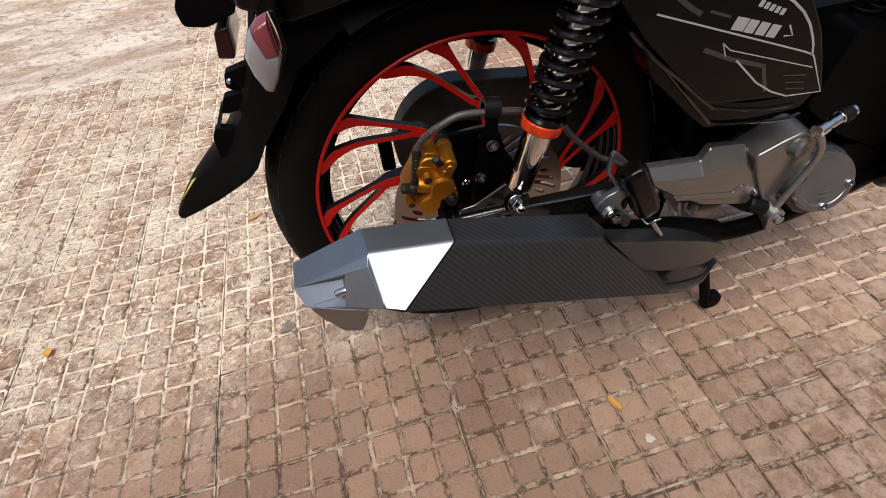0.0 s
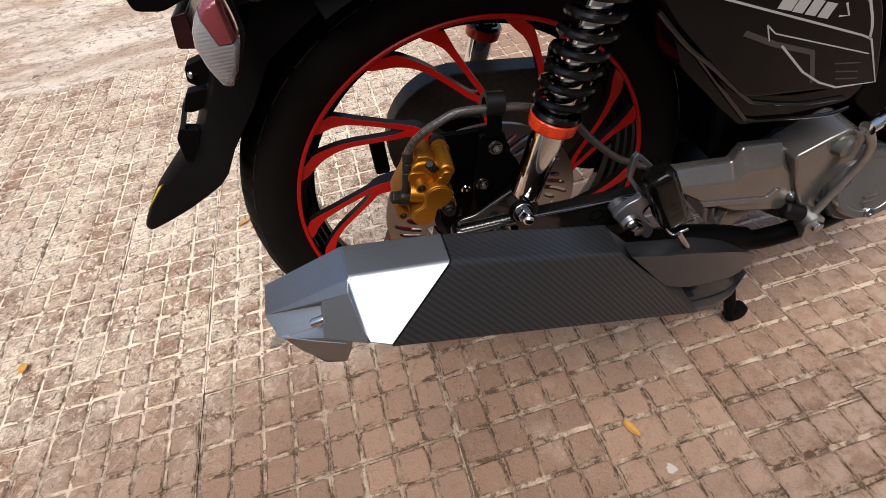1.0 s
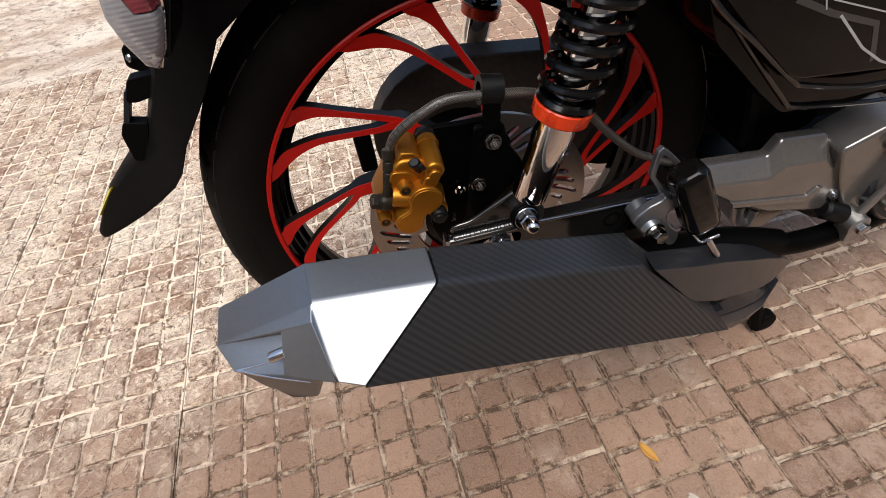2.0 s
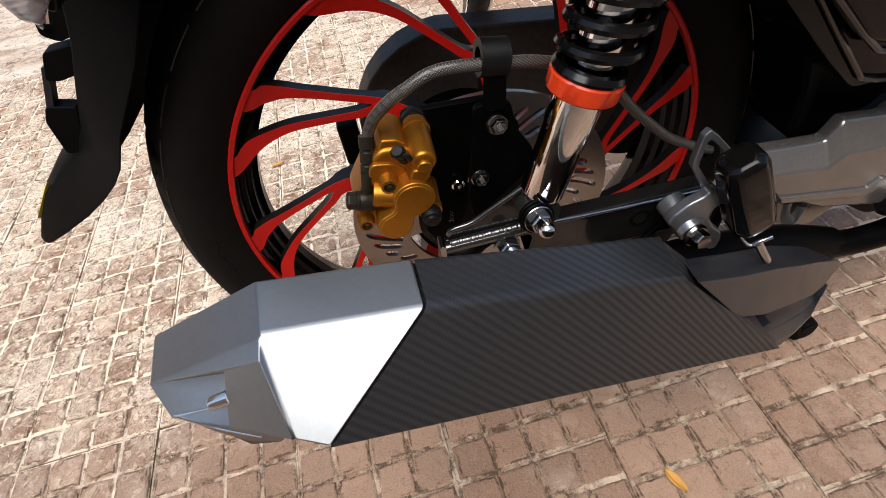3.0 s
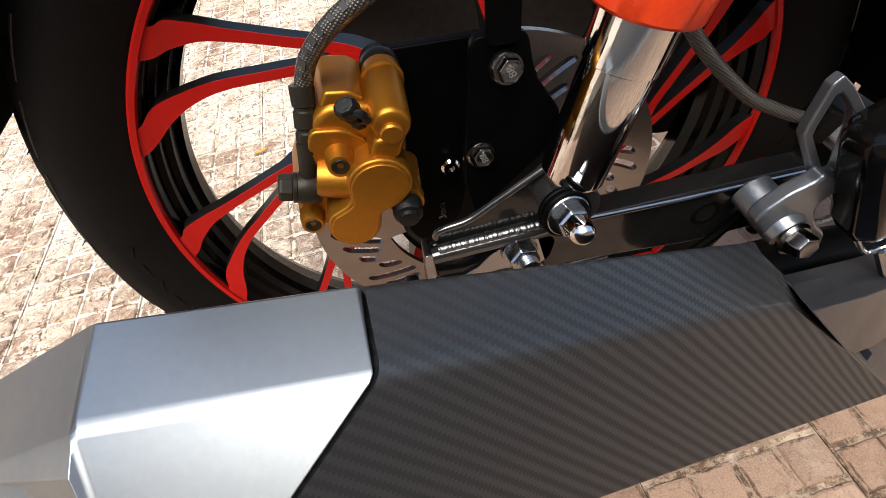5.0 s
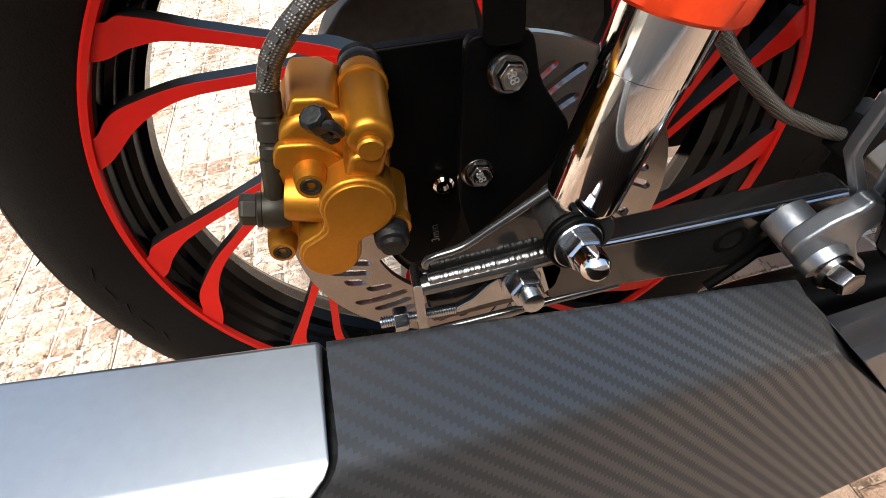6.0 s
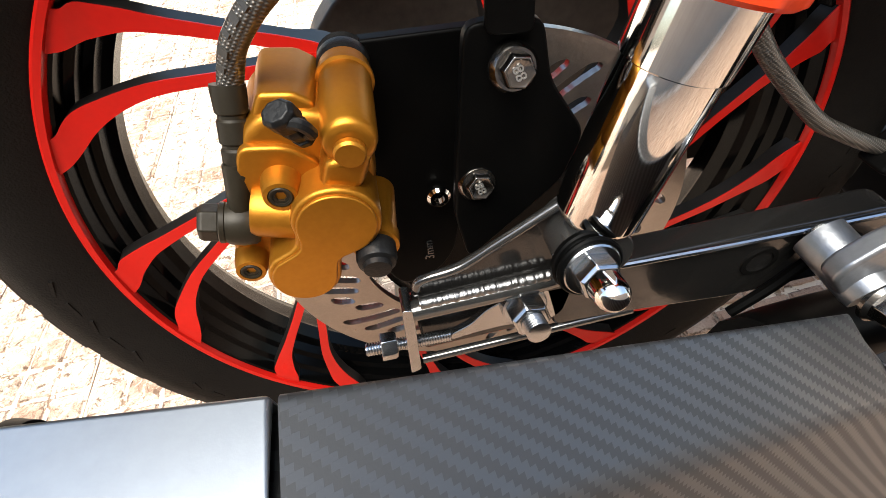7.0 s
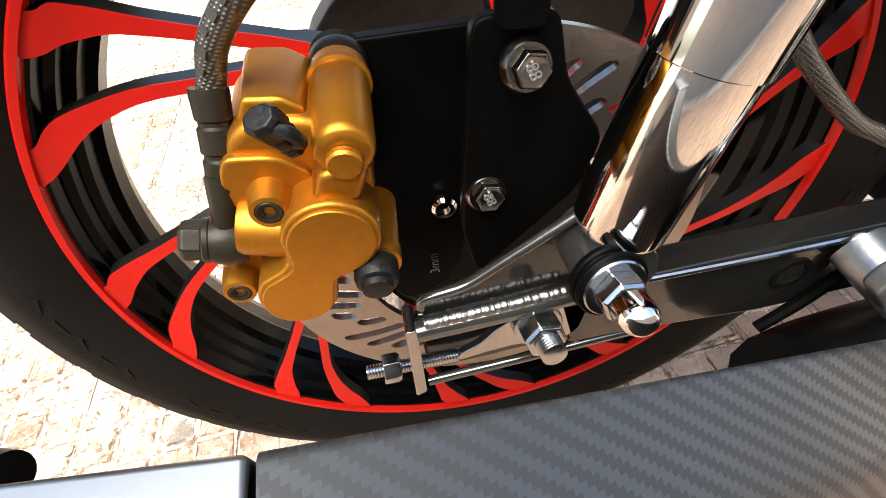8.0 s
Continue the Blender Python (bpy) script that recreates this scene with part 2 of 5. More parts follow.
PLASTER = material("worn plaster", (0.40, 0.34, 0.28), 0.9, second=(0.28, 0.23, 0.185), scale=3, bump=0.3, bump_scale=90, spec=0.1)


def sky_blocker(name, centre, size, label):
    """A plain plastered wall with a coping, unseen, added to hold back low sky light."""
    bm = B()
    block(bm, (*centre, 1.07), (*size, 2.2))
    block(bm, (*centre, 2.19), (size[0] + 0.06, size[1] + 0.06, 0.05))
    return tagged(part(name, bm, PLASTER, bevel=0.008), label, "wall", kind="structure")


# Unseen wall, added to keep low sky light off the near side.
sky_blocker("wall_south", (0, -2.0), (14, 0.2), "unseen plaster wall added behind the viewer to block low sky light")
# Unseen as well, added to darken the reflections in the end cap.
sky_blocker("wall_west", (-4.2, 2.3), (0.2, 4.2), "unseen plaster wall added to darken what the silver cap reflects")

TILE, TURN = 0.19, radians(2.5)


def tile_place(i, j, shift=0.0):
    """The centre of the paving tile in column i and row j."""
    x, y = (i + 0.5) * TILE, (j + 0.5) * TILE + shift
    return (-0.28 + x * math.cos(TURN) - y * math.sin(TURN), -0.17 + x * math.sin(TURN) + y * math.cos(TURN))


COLUMNS, ROWS_BACK = range(-9, 10), -7
SHIFT = {i: 0.0 if i < 2 else (-0.01, -0.125, -0.11, 0.05, 0.0, -0.06)[(i - 2) % 6] for i in COLUMNS}


def last_row(i):
    return 6 if i < -5 else 7 if i < -2 else 9


pave_bm = B()
for i in COLUMNS:
    lo, hi = (tile_place(i, ROWS_BACK - 0.5, SHIFT[i]), tile_place(i, last_row(i) + 0.5, SHIFT[i]))
    mid = ((lo[0] + hi[0]) / 2, (lo[1] + hi[1]) / 2, -0.0262)
    block(pave_bm, mid, (TILE, math.dist(lo, hi), 0.042), (0, 0, math.degrees(TURN)))


def joint_mortar():
    m, n, l, geo, tex, span, mix, both, finish = node_kit("joint mortar and soil", 0.95)
    col = mix(span(tex(9, 8, 0.7), 0.46, 0.54), (0.16, 0.105, 0.07), (0.56, 0.46, 0.35))
    col = mix(span(tex(130, 8, 0.8), 0.55, 0.62, 0.0, 0.8), col, (0.07, 0.045, 0.03))
    return finish(col, tex(120, 9, 0.8), 0.8, 0.004)


MORTAR = joint_mortar()
pavement = tagged(part("pavement", pave_bm, MORTAR), "worn paving of moulded terracotta tiles with pale joints", "pavement", kind="structure")


def tile_mesh(k, crisp=False):
    """A moulded tile: a slab with four by four raised squares, ragged where walked over, crisp with one joint wider
    than the other elsewhere.
    """
    rnd = random.Random(40 + k + 20 * crisp)
    widen, narrow, chip = (0.0, -0.0017, 0.0006) if crisp else (-0.0010, -0.0010, 0.0010)
    bm = B()
    h, top = TILE / 2 - 0.0010, -0.0032
    rim = [(-h, -h), (h, -h), (h, h), (-h, h)]
    low = [bm.verts.new((x, y, -0.012)) for x, y in rim]
    up = [bm.verts.new((x, y, top)) for x, y in rim]
    bm.faces.new(up)
    for a in range(4):
        bm.faces.new((low[a], low[(a + 1) % 4], up[(a + 1) % 4], up[a]))
    step = 2 * h / 4
    for a in range(4):
        for b in range(4):
            cx, cy = -h + step * (a + 0.5) + rnd.uniform(-1, 1) * 0.0005, -h + step * (b + 0.5) + rnd.uniform(-1, 1) * 0.0005
            z = rnd.uniform(-0.0016, 0.0004)
            wear = rnd.uniform(0.6, 1.4)
            jig = [rnd.uniform(-chip, chip) for _ in range(16)]
            rings = []
            for inset, zz in ((0.0024, top - 0.0003), (0.0036, z - 0.0010), (0.0036 + 0.0022 * wear, z)):
                s = step / 2 - inset
                ring = []
                for c in range(16):
                    t = (c - 2) % 16
                    side, f = t // 4, (t % 4) / 2 - 1
                    sx, sy = ((f, -1), (1, f), (-f, 1), (-1, -f))[side]
                    pull = (0.975 if crisp else 0.95) if f == -1 else 1.0
                    ring.append(bm.verts.new((cx + sx * (s - narrow) * pull + (jig[c] if abs(sx) == 1 else 0), cy + sy * (s - widen) * pull + (jig[c] if abs(sy) == 1 else 0), zz + rnd.uniform(-0.0003, 0.0003))))
                rings.append(ring)
            for p, q in zip(rings, rings[1:]):
                for c in range(16):
                    bm.faces.new((p[c], p[(c + 1) % 16], q[(c + 1) % 16], q[c]))
            bm.faces.new(rings[-1])
    bmesh.ops.recalc_face_normals(bm, faces=bm.faces)
    me = bpy.data.meshes.new("paving_tile")
    bm.to_mesh(me)
    bm.free()
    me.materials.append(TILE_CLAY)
    return me


def tile_clay():
    """Terracotta worn in patches: squares of their own tint, pale scale and dust that thickens towards the earth, soil
    in the grooves. The dust tones also paint in shade by the silencer and light at the near right.
    """
    m, n, l, geo, tex, span, mix, both, finish = node_kit("worn terracotta", 0.88)
    info, co = n.new("ShaderNodeObjectInfo"), n.new("ShaderNodeTexCoord")
    at, inside = n.new("ShaderNodeSeparateXYZ"), n.new("ShaderNodeSeparateXYZ")
    l.new(geo.outputs["Position"], at.inputs[0])
    l.new(co.outputs["Object"], inside.inputs[0])
    # 0 on the clean side, 1 on the side where earth is carried over the tiles
    # The low end also puts the shade before the silencer into the colour.
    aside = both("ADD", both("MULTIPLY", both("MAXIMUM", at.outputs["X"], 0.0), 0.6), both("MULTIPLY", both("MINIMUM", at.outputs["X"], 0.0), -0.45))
    dust_and_light = both("ADD", span(both("ADD", at.outputs["Y"], aside), -0.07, 0.42), span(tex(2.4, 4), 0.35, 0.7, -0.3, 0.3))
    dust_and_light = both("MINIMUM", both("MAXIMUM", dust_and_light, 0.0), 1.0)
    square_dust_light = both("ADD", both("MINIMUM", dust_and_light, span(at.outputs["X"], -0.10, 0.30, 1.0, 0.12)), 0.0)
    col = mix(geo.outputs["Random Per Island"], (0.48, 0.292, 0.190), (0.30, 0.178, 0.117))
    col = mix(span(info.outputs["Random"], 0, 1, 0.0, 0.45), col, (0.46, 0.32, 0.22))
    other = both("FRACT", both("MULTIPLY", info.outputs["Random"], 7.31), 0.0)
    col = mix(span(other, 0.45, 0.95, 0.0, 0.38), col, (0.19, 0.108, 0.068))
    whole = both("MULTIPLY", span(info.outputs["Random"], 0.74, 0.80), span(square_dust_light, 0.15, 0.8, 0.0, 0.8))
    col = mix(both("MULTIPLY", whole, span(tex(24, 8, 0.75), 0.38, 0.5)), col, (0.82, 0.69, 0.54))
    col = mix(span(tex(7, 5), 0.42, 0.66, 0.0, 0.28), col, (0.29, 0.195, 0.14))
    # Dusty patches, thickened at the near right to paint the brighter light there.
    dust = both("MULTIPLY", span(both("SUBTRACT", at.outputs["X"], at.outputs["Y"]), 0.38, 0.85, 0.0, 0.5), span(tex(30, 8, 0.75), 0.42, 0.56))
    col = mix(dust, col, (0.74, 0.55, 0.40))
    fleck = tex(56, 6, 0.66, None, 1.2)
    col = mix(both("MULTIPLY", span(fleck, 0.55, 0.565), span(square_dust_light, 0.1, 1, 0.0, 0.8)), col, (0.93, 0.76, 0.56))
    pit = tex(75, 7, 0.72, None, 1.0)
    sand = tex(620, 4, 0.75)
    col = mix(span(sand, 0.52, 0.68, 0.0, 0.32), col, (0.60, 0.44, 0.31))
    col = mix(span(sand, 0.46, 0.34, 0.0, 0.38), col, (0.13, 0.075, 0.045))
    col = mix(both("MULTIPLY", span(tex(10, 8, 0.7), 0.40, 0.58), span(square_dust_light, 0.15, 1, 0.0, 0.72)), col, (0.95, 0.79, 0.59))
    col = mix(both("MULTIPLY", span(pit, 0.57, 0.60), span(square_dust_light, 0, 1, 0.2, 0.9)), col, (0.13, 0.075, 0.045))
    etch = tex(46, 7, 0.7, None, 1.6)
    col = mix(both("MULTIPLY", both("MULTIPLY", span(etch, 0.478, 0.495, 0.0, 1.0), span(square_dust_light, 0.2, 0.8, 0.0, 0.9)), span(etch, 0.505, 0.522, 0.95, 0.0)), col, (0.17, 0.10, 0.062))
    for place, size, tint in (((-0.357, 0.078, 0.0), 0.016, (0.16, 0.14, 0.115)), ((0.1754, -0.2837, 0.0), 0.008, (0.75, 0.7, 0.6)), ((-0.20, 0.20, 0.0), 0.012, (0.2, 0.2, 0.17))):
        far = n.new("ShaderNodeVectorMath")
        far.operation = "DISTANCE"
        l.new(geo.outputs["Position"], far.inputs[0])
        far.inputs[1].default_value = place
        ragged = both("ADD", far.outputs["Value"], span(tex(55, 5, 0.7), 0.3, 0.7, -size * 0.6, size * 0.6))
        col = mix(span(ragged, size * 0.85, size, 0.75, 0.0), col, tint)
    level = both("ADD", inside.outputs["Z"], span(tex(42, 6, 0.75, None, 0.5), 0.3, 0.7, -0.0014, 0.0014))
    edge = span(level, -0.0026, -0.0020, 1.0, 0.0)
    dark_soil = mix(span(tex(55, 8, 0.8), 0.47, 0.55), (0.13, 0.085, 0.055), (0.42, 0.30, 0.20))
    pale = both("ADD", span(tex(13, 8, 0.75), 0.42, 0.60, -0.35, 0.65), span(dust_and_light, 0, 1, 0.0, 1.0))
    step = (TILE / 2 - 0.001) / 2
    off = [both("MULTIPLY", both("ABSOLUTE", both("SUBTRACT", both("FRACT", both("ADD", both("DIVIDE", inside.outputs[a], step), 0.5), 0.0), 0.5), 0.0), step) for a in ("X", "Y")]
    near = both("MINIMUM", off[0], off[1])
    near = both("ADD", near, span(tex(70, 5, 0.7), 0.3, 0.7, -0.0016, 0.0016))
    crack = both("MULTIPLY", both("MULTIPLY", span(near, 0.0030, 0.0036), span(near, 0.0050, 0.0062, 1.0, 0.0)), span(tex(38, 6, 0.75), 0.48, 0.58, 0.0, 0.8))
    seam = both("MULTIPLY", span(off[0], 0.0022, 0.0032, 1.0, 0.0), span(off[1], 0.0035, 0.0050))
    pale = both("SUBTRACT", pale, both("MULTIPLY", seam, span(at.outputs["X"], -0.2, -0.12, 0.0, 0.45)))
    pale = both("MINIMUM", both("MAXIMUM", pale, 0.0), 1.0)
    pale_soil = mix(span(tex(48, 7, 0.7), 0.55, 0.57), mix(square_dust_light, (0.74, 0.58, 0.42), (0.96, 0.81, 0.62)), (0.28, 0.18, 0.115))
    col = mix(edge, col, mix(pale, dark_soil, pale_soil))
    col = mix(crack, col, (0.085, 0.048, 0.030))
    return finish(col, both("ADD", both("ADD", both("MULTIPLY", fleck, 0.5), pit), both("MULTIPLY", sand, 0.25)), 1.0, 0.0035)


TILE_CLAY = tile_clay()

# ---------------------------------------------------------------- motorcycle
bike = tagged(new("motorcycle"), "black underbone motorcycle with red alloy wheel on its stand", "motorcycle")
WC = V((-0.0046, -0.0110, 0.3131))
WHEEL = Matrix.Translation(WC) @ Euler((radians(-1.9), 0, 0)).to_matrix().to_4x4()
WHEEL_SIZE = 0.943


def polar(r, deg, y):
    """A point of the wheel: radius, degrees from ahead over the top, way along the axle."""
    r *= WHEEL_SIZE
    return WHEEL @ V((r * math.cos(radians(deg)), y, r * math.sin(radians(deg))))


def wheel_ring(bm, profile, seg=160, closed=False, dent=None):
    rows = []
    for n_, (y, r) in enumerate(profile):
        rows.append([bm.verts.new(polar(r - (dent(n_, k) if dent else 0), 360 * k / seg, y)) for k in range(seg)])
    for p, q in list(zip(rows, rows[1:])) + ([(rows[-1], rows[0])] if closed else []):
        for k in range(seg):
            bm.faces.new((p[k], p[(k + 1) % seg], q[(k + 1) % seg], q[k]))
    return bm


wheel = new("rear_wheel")
wheel.parent = bike

# tyre: bead, sidewall, shoulder with cut grooves, crown
tyre_half = [(0.0008, 0.2205), (-0.0040, 0.2275), (-0.0095, 0.2395), (-0.0110, 0.2520), (-0.0070, 0.2655), (-0.0010, 0.2722), (0.0080, 0.2785), (0.0180, 0.2825), (0.0280, 0.2838)]
tyre_profile = tyre_half + [(0.056 - y, r) for y, r in tyre_half[-2::-1]]


def groove(n_, k):
    s = n_ if n_ < 9 else 16 - n_
    return 0.0035 if s in (5, 6, 7) and (k + s) % 10 == 0 else 0.0


part("tyre", wheel_ring(B(), tyre_profile, 360, dent=groove), RUBBER, wheel, "black street tyre with cut shoulder grooves", angle=50)
# Paler glossy dashes, added as the glint along the tyre shoulder.
GLINT = material("glossy tyre glint", (0.012, 0.0115, 0.011), 0.3, second=(0.02, 0.018, 0.016), scale=60, spec=0.6)
glint = B()
for k in range(36):
    tube(glint, [polar(0.2672, 10 * k + 1.2 + 1.9 * j, -0.0058) for j in range(5)], 0.0007, 6)
part("shoulder_rib", glint, GLINT, wheel, "thin glossy line added as the glint on the tyre shoulder")
for deg0, count, size in ((176, 5, 0.012), (205, 6, 0.009), (290, 6, 0.010), (345, 4, 0.009)):
    for k in range(count):
        a = deg0 + k * 4.3
        bm = B()
        m = Matrix.Translation(polar(0.2450, a, -0.0100)) @ Euler((0, -radians(a + 68 + 20 * (k % 2)), 0)).to_matrix().to_4x4() @ Matrix.Diagonal((size, 0.0014, 0.0018, 1))
        bmesh.ops.create_cube(bm, size=1.0, matrix=m)
        part("sidewall_mark", bm, RUBBER, wheel)

for k in range(26):
    p = polar(0.2655 + 0.004 * (k % 3), 118 + k * 5.1, 0.0020)
    part("tyre_hair", rod(B(), p, p + V((0.0012 * math.sin(k * 2.1), -0.004 - 0.0015 * (k % 2), 0.0012 * math.cos(k * 1.3))), 0.0005, 0.00025, seg=5), RUBBER, wheel)

# rim: thin red lip, black stepped barrel
part("rim_lip", wheel_ring(B(), [(-0.0015, 0.2214), (-0.0025, 0.2200), (-0.0020, 0.2172), (0.002, 0.2164), (0.007, 0.2175), (0.007, 0.2214)], 200, True), RED, wheel, "thin red rim edge")
barrel = [(y + 0.011, r) for y, r in ((-0.0095, 0.2174), (-0.0085, 0.2148), (0.000, 0.2138), (0.002, 0.2102), (0.009, 0.2092), (0.011, 0.2055), (0.018, 0.2046), (0.022, 0.2005),
          (0.034, 0.2005), (0.040, 0.2050), (0.050, 0.2070), (0.058, 0.2135), (0.0645, 0.2175), (0.066, 0.222), (0.055, 0.2225), (0.0, 0.2225))]
part("rim", wheel_ring(B(), barrel, 200, True), WHEEL_BLACK, wheel, "gloss black stepped rim barrel")

HUB_A, PER = 148.5, 40.0


def sweep_blade(bm_face, bm_side, stations):
    """A spoke: a red face over a black blade. Each station: radius, angle, y of the face, half width, depth of the blade."""
    face, left, right, bl, br = [], [], [], [], []
    for i, (r, a, y, w, dep) in enumerate(stations):
        p = polar(r, a, y)
        q = polar(*stations[min(i + 1, len(stations) - 1)][:3])
        o = polar(*stations[max(i - 1, 0)][:3])
        along = (q - o)
        along.y = 0
        foot = min(1.0, max(0.0, (r - 0.196) / 0.020))  # the foot of the spoke turns square onto the rim
        along = along.normalized().lerp(V((WC.x - p.x, 0, WC.z - p.z)).normalized(), foot)
        side = along.normalized().cross(V((0, 1, 0)))
        left.append(p + side * w)
        right.append(p - side * w)
        bl.append(p + side * w * 1.05 + V((0, dep, 0)))
        br.append(p - side * w * 1.05 + V((0, dep, 0)))
    for bm_, cols, lift in ((bm_face, (left, right), -0.0008), (bm_side, (left, right, br, bl), 0.0)):
        if bm_ is bm_face:
            rows = [[bm_.verts.new(c[i] + V((0, lift, 0))) for c in cols] + [bm_.verts.new(c[i] + V((0, 0.002, 0))) for c in cols[::-1]] for i in range(len(stations))]
        else:
            rows = [[bm_.verts.new(c[i]) for c in cols] for i in range(len(stations))]
        for p, q in zip(rows, rows[1:]):
            for k in range(4):
                bm_.faces.new((p[k], p[(k + 1) % 4], q[(k + 1) % 4], q[k]))
        bm_.faces.new(rows[0][::-1])
        bm_.faces.new(rows[-1])


SPOKE_R = (0.2185, 0.213, 0.209, 0.204, 0.195, 0.180, 0.157, 0.137, 0.125, 0.085, 0.055)
SPOKE_Y = (0.0005, 0.001, 0.0025, 0.004, 0.0055, 0.0065, 0.0065, 0.006, 0.005, 0.002, 0.0)
SPOKE_W = (0.0100, 0.0088, 0.0080, 0.0064, 0.0044, 0.0032, 0.0028, 0.0031, 0.0044, 0.0074, 0.0105)
SWIRL = {-1: (-8.5, -9.4, -10.8, -11.8, -13.4, -15.6, -20.0, -25.3, -28.3, -36.8, -41.8), 1: (8.2, 6.7, 4.8, 2.4, -0.6, -5.0, -11.2, -18.8, -26.0, -34.8, -39.8)}


def spoke_stations(side, turn, fine=3):
    """The stations of one spoke, with smooth steps between them."""
    rough = [(r, HUB_A + turn + a, y, w, 0.0085 + (0.0 if k < 8 else 0.006 * (k - 7))) for k, (r, a, y, w) in enumerate(zip(SPOKE_R, SWIRL[side], SPOKE_Y, SPOKE_W))]
    out = []
    for i in range(len(rough) - 1):
        quad = [rough[max(i - 1, 0)], rough[i], rough[i + 1], rough[min(i + 2, len(rough) - 1)]]
        for k in range(fine):
            t = k / fine
            out.append(tuple(0.5 * (2 * b + (c - a) * t + (2 * a - 5 * b + 4 * c - d) * t * t + (3 * b - a - 3 * c + d) * t ** 3) for a, b, c, d in zip(*quad)))
    return out + [rough[-1]]


for k in range(9):
    for side in (-1, 1):
        fb, sb = B(), B()
        sweep_blade(fb, sb, spoke_stations(side, k * PER))
        spoke = part("spoke", sb, SPOKE_BLACK, wheel, "black cast spoke with a red face", angle=50)
        part("spoke_face", fb, RED, spoke, angle=50)
part("hub", lathe(B(), WHEEL @ V((0, -0.03, 0)), WHEEL @ V((0, 0.1, 0)), [(0, 0), (0, 0.05), (0.01, 0.062), (0.03, 0.064), (0.10, 0.066), (0.115, 0.05), (0.115, 0)], 48), WHEEL_BLACK, wheel)

# brake disc, slotted
DC = V((-0.0046, -0.0345, 0.3122))


def disc_mesh():
    bm = B()
    seg, rings = 1260, [0.0535 + 0.0010 * k for k in range(61)]
    grid = [[bm.verts.new(DC + V((r * math.cos(2 * math.pi * k / seg), 0, r * math.sin(2 * math.pi * k / seg)))) for k in range(seg)] for r in rings]

    def cut(a, r):
        """Whether a slot, a round hole or a window between the arms is cut at angle a and radius r."""
        u = (a + (r - 0.09) * 380) % 30.0
        for at, r0, r1, half in ((4.0, 0.078, 0.102, 0.0034), (11.5, 0.083, 0.099, 0.0034), (18.5, 0.090, 0.094, 0.0040), (25.0, 0.080, 0.087, 0.0036)):
            dx = radians(u - at) * r
            dr = max(r0 - r, 0, r - r1)
            if math.hypot(dx, dr) < half:
                return True
        return 0.056 < r < 0.070 and 10 < a % 90 < 76

    for i in range(len(rings) - 1):
        for k in range(seg):
            if not cut((k + 0.5) * 360 / seg, rings[i] + 0.0005):
                bm.faces.new((grid[i][k], grid[i][(k + 1) % seg], grid[i + 1][(k + 1) % seg], grid[i + 1][k]))
    bmesh.ops.delete(bm, geom=[v for v in bm.verts if not v.link_faces], context="VERTS")
    rim = {v: [e.other_vert(v) for e in v.link_edges if e.is_boundary] for v in bm.verts if v.is_boundary}
    for _ in range(6):
        for v, co in [(v, (v.co + (p[0].co + p[1].co) / 2) / 2) for v, p in rim.items() if len(p) == 2]:
            v.co = co
    r = bmesh.ops.extrude_face_region(bm, geom=bm.faces[:])
    bmesh.ops.translate(bm, verts=[v for v in r["geom"] if isinstance(v, bmesh.types.BMVert)], vec=(0, 0.004, 0))
    return bm


part("brake_disc", disc_mesh(), STEEL, bike, "slotted steel brake disc", angle=30)

# ---------------------------------------------------------------- silencer
silencer = new("silencer")
silencer.parent = bike
S_I, S_O, S_L = V((-0.0728, -0.1666, 0.4240)), V((-0.0714, -0.1972, 0.4214)), V((-0.1315, -0.2424, 0.3940))
F_I, F_O, F_L = V((0.0831, -0.1525, 0.3708)), V((0.0953, -0.1752, 0.3470)), V((0.2004, -0.1920, 0.2292))
A_I, A_O, A_L = V((-0.1546, -0.1594, 0.4286)), V((-0.1529, -0.1932, 0.4272)), V((-0.1475, -0.2345, 0.3930))
T_I, T_A, T_B = V((-0.2302, -0.1488, 0.3926)), V((-0.2310, -0.1770, 0.3872)), V((-0.2226, -0.1940, 0.3745))


def under(i, l, drop=0.045):
    """The three hidden corners of a section whose top inner corner is i and lower outer corner is l."""
    b = l + V((0.008, 0.042, -0.012))
    return [b, V((b.x, i.y + 0.006, b.z + 0.004)), i + V((0.004, 0.0, -0.035))]


def section(i, o, l):
    # the ridge is drawn as two close corners, so that it is rounded
    return [i, i.lerp(o, 0.95), o.lerp(l, 0.025), l.lerp(o, 0.03), *under(i, l)]


def round_section(i, o, l, radius=0.0050):
    """The same section with its ridge and its inner edge turned in an arc."""
    def turn(a, p, b, r):
        s, e = p + (a - p).normalized() * r, p + (b - p).normalized() * r
        curve = [(1 - t) ** 2 * s + 2 * t * (1 - t) * p + t * t * e for t in (0, 0.2, 0.4, 0.6, 0.8, 1)]
        return [s + (a - p).normalized() * 0.001, *curve, e + (b - p).normalized() * 0.001]  # keeps the flanks flat
    low = under(i, l)
    return turn(low[2], i, o, 0.003) + turn(i, o, l, radius) + turn(o, l, low[0], 0.003) + low


CARBON_U = (F_O - S_O).normalized()


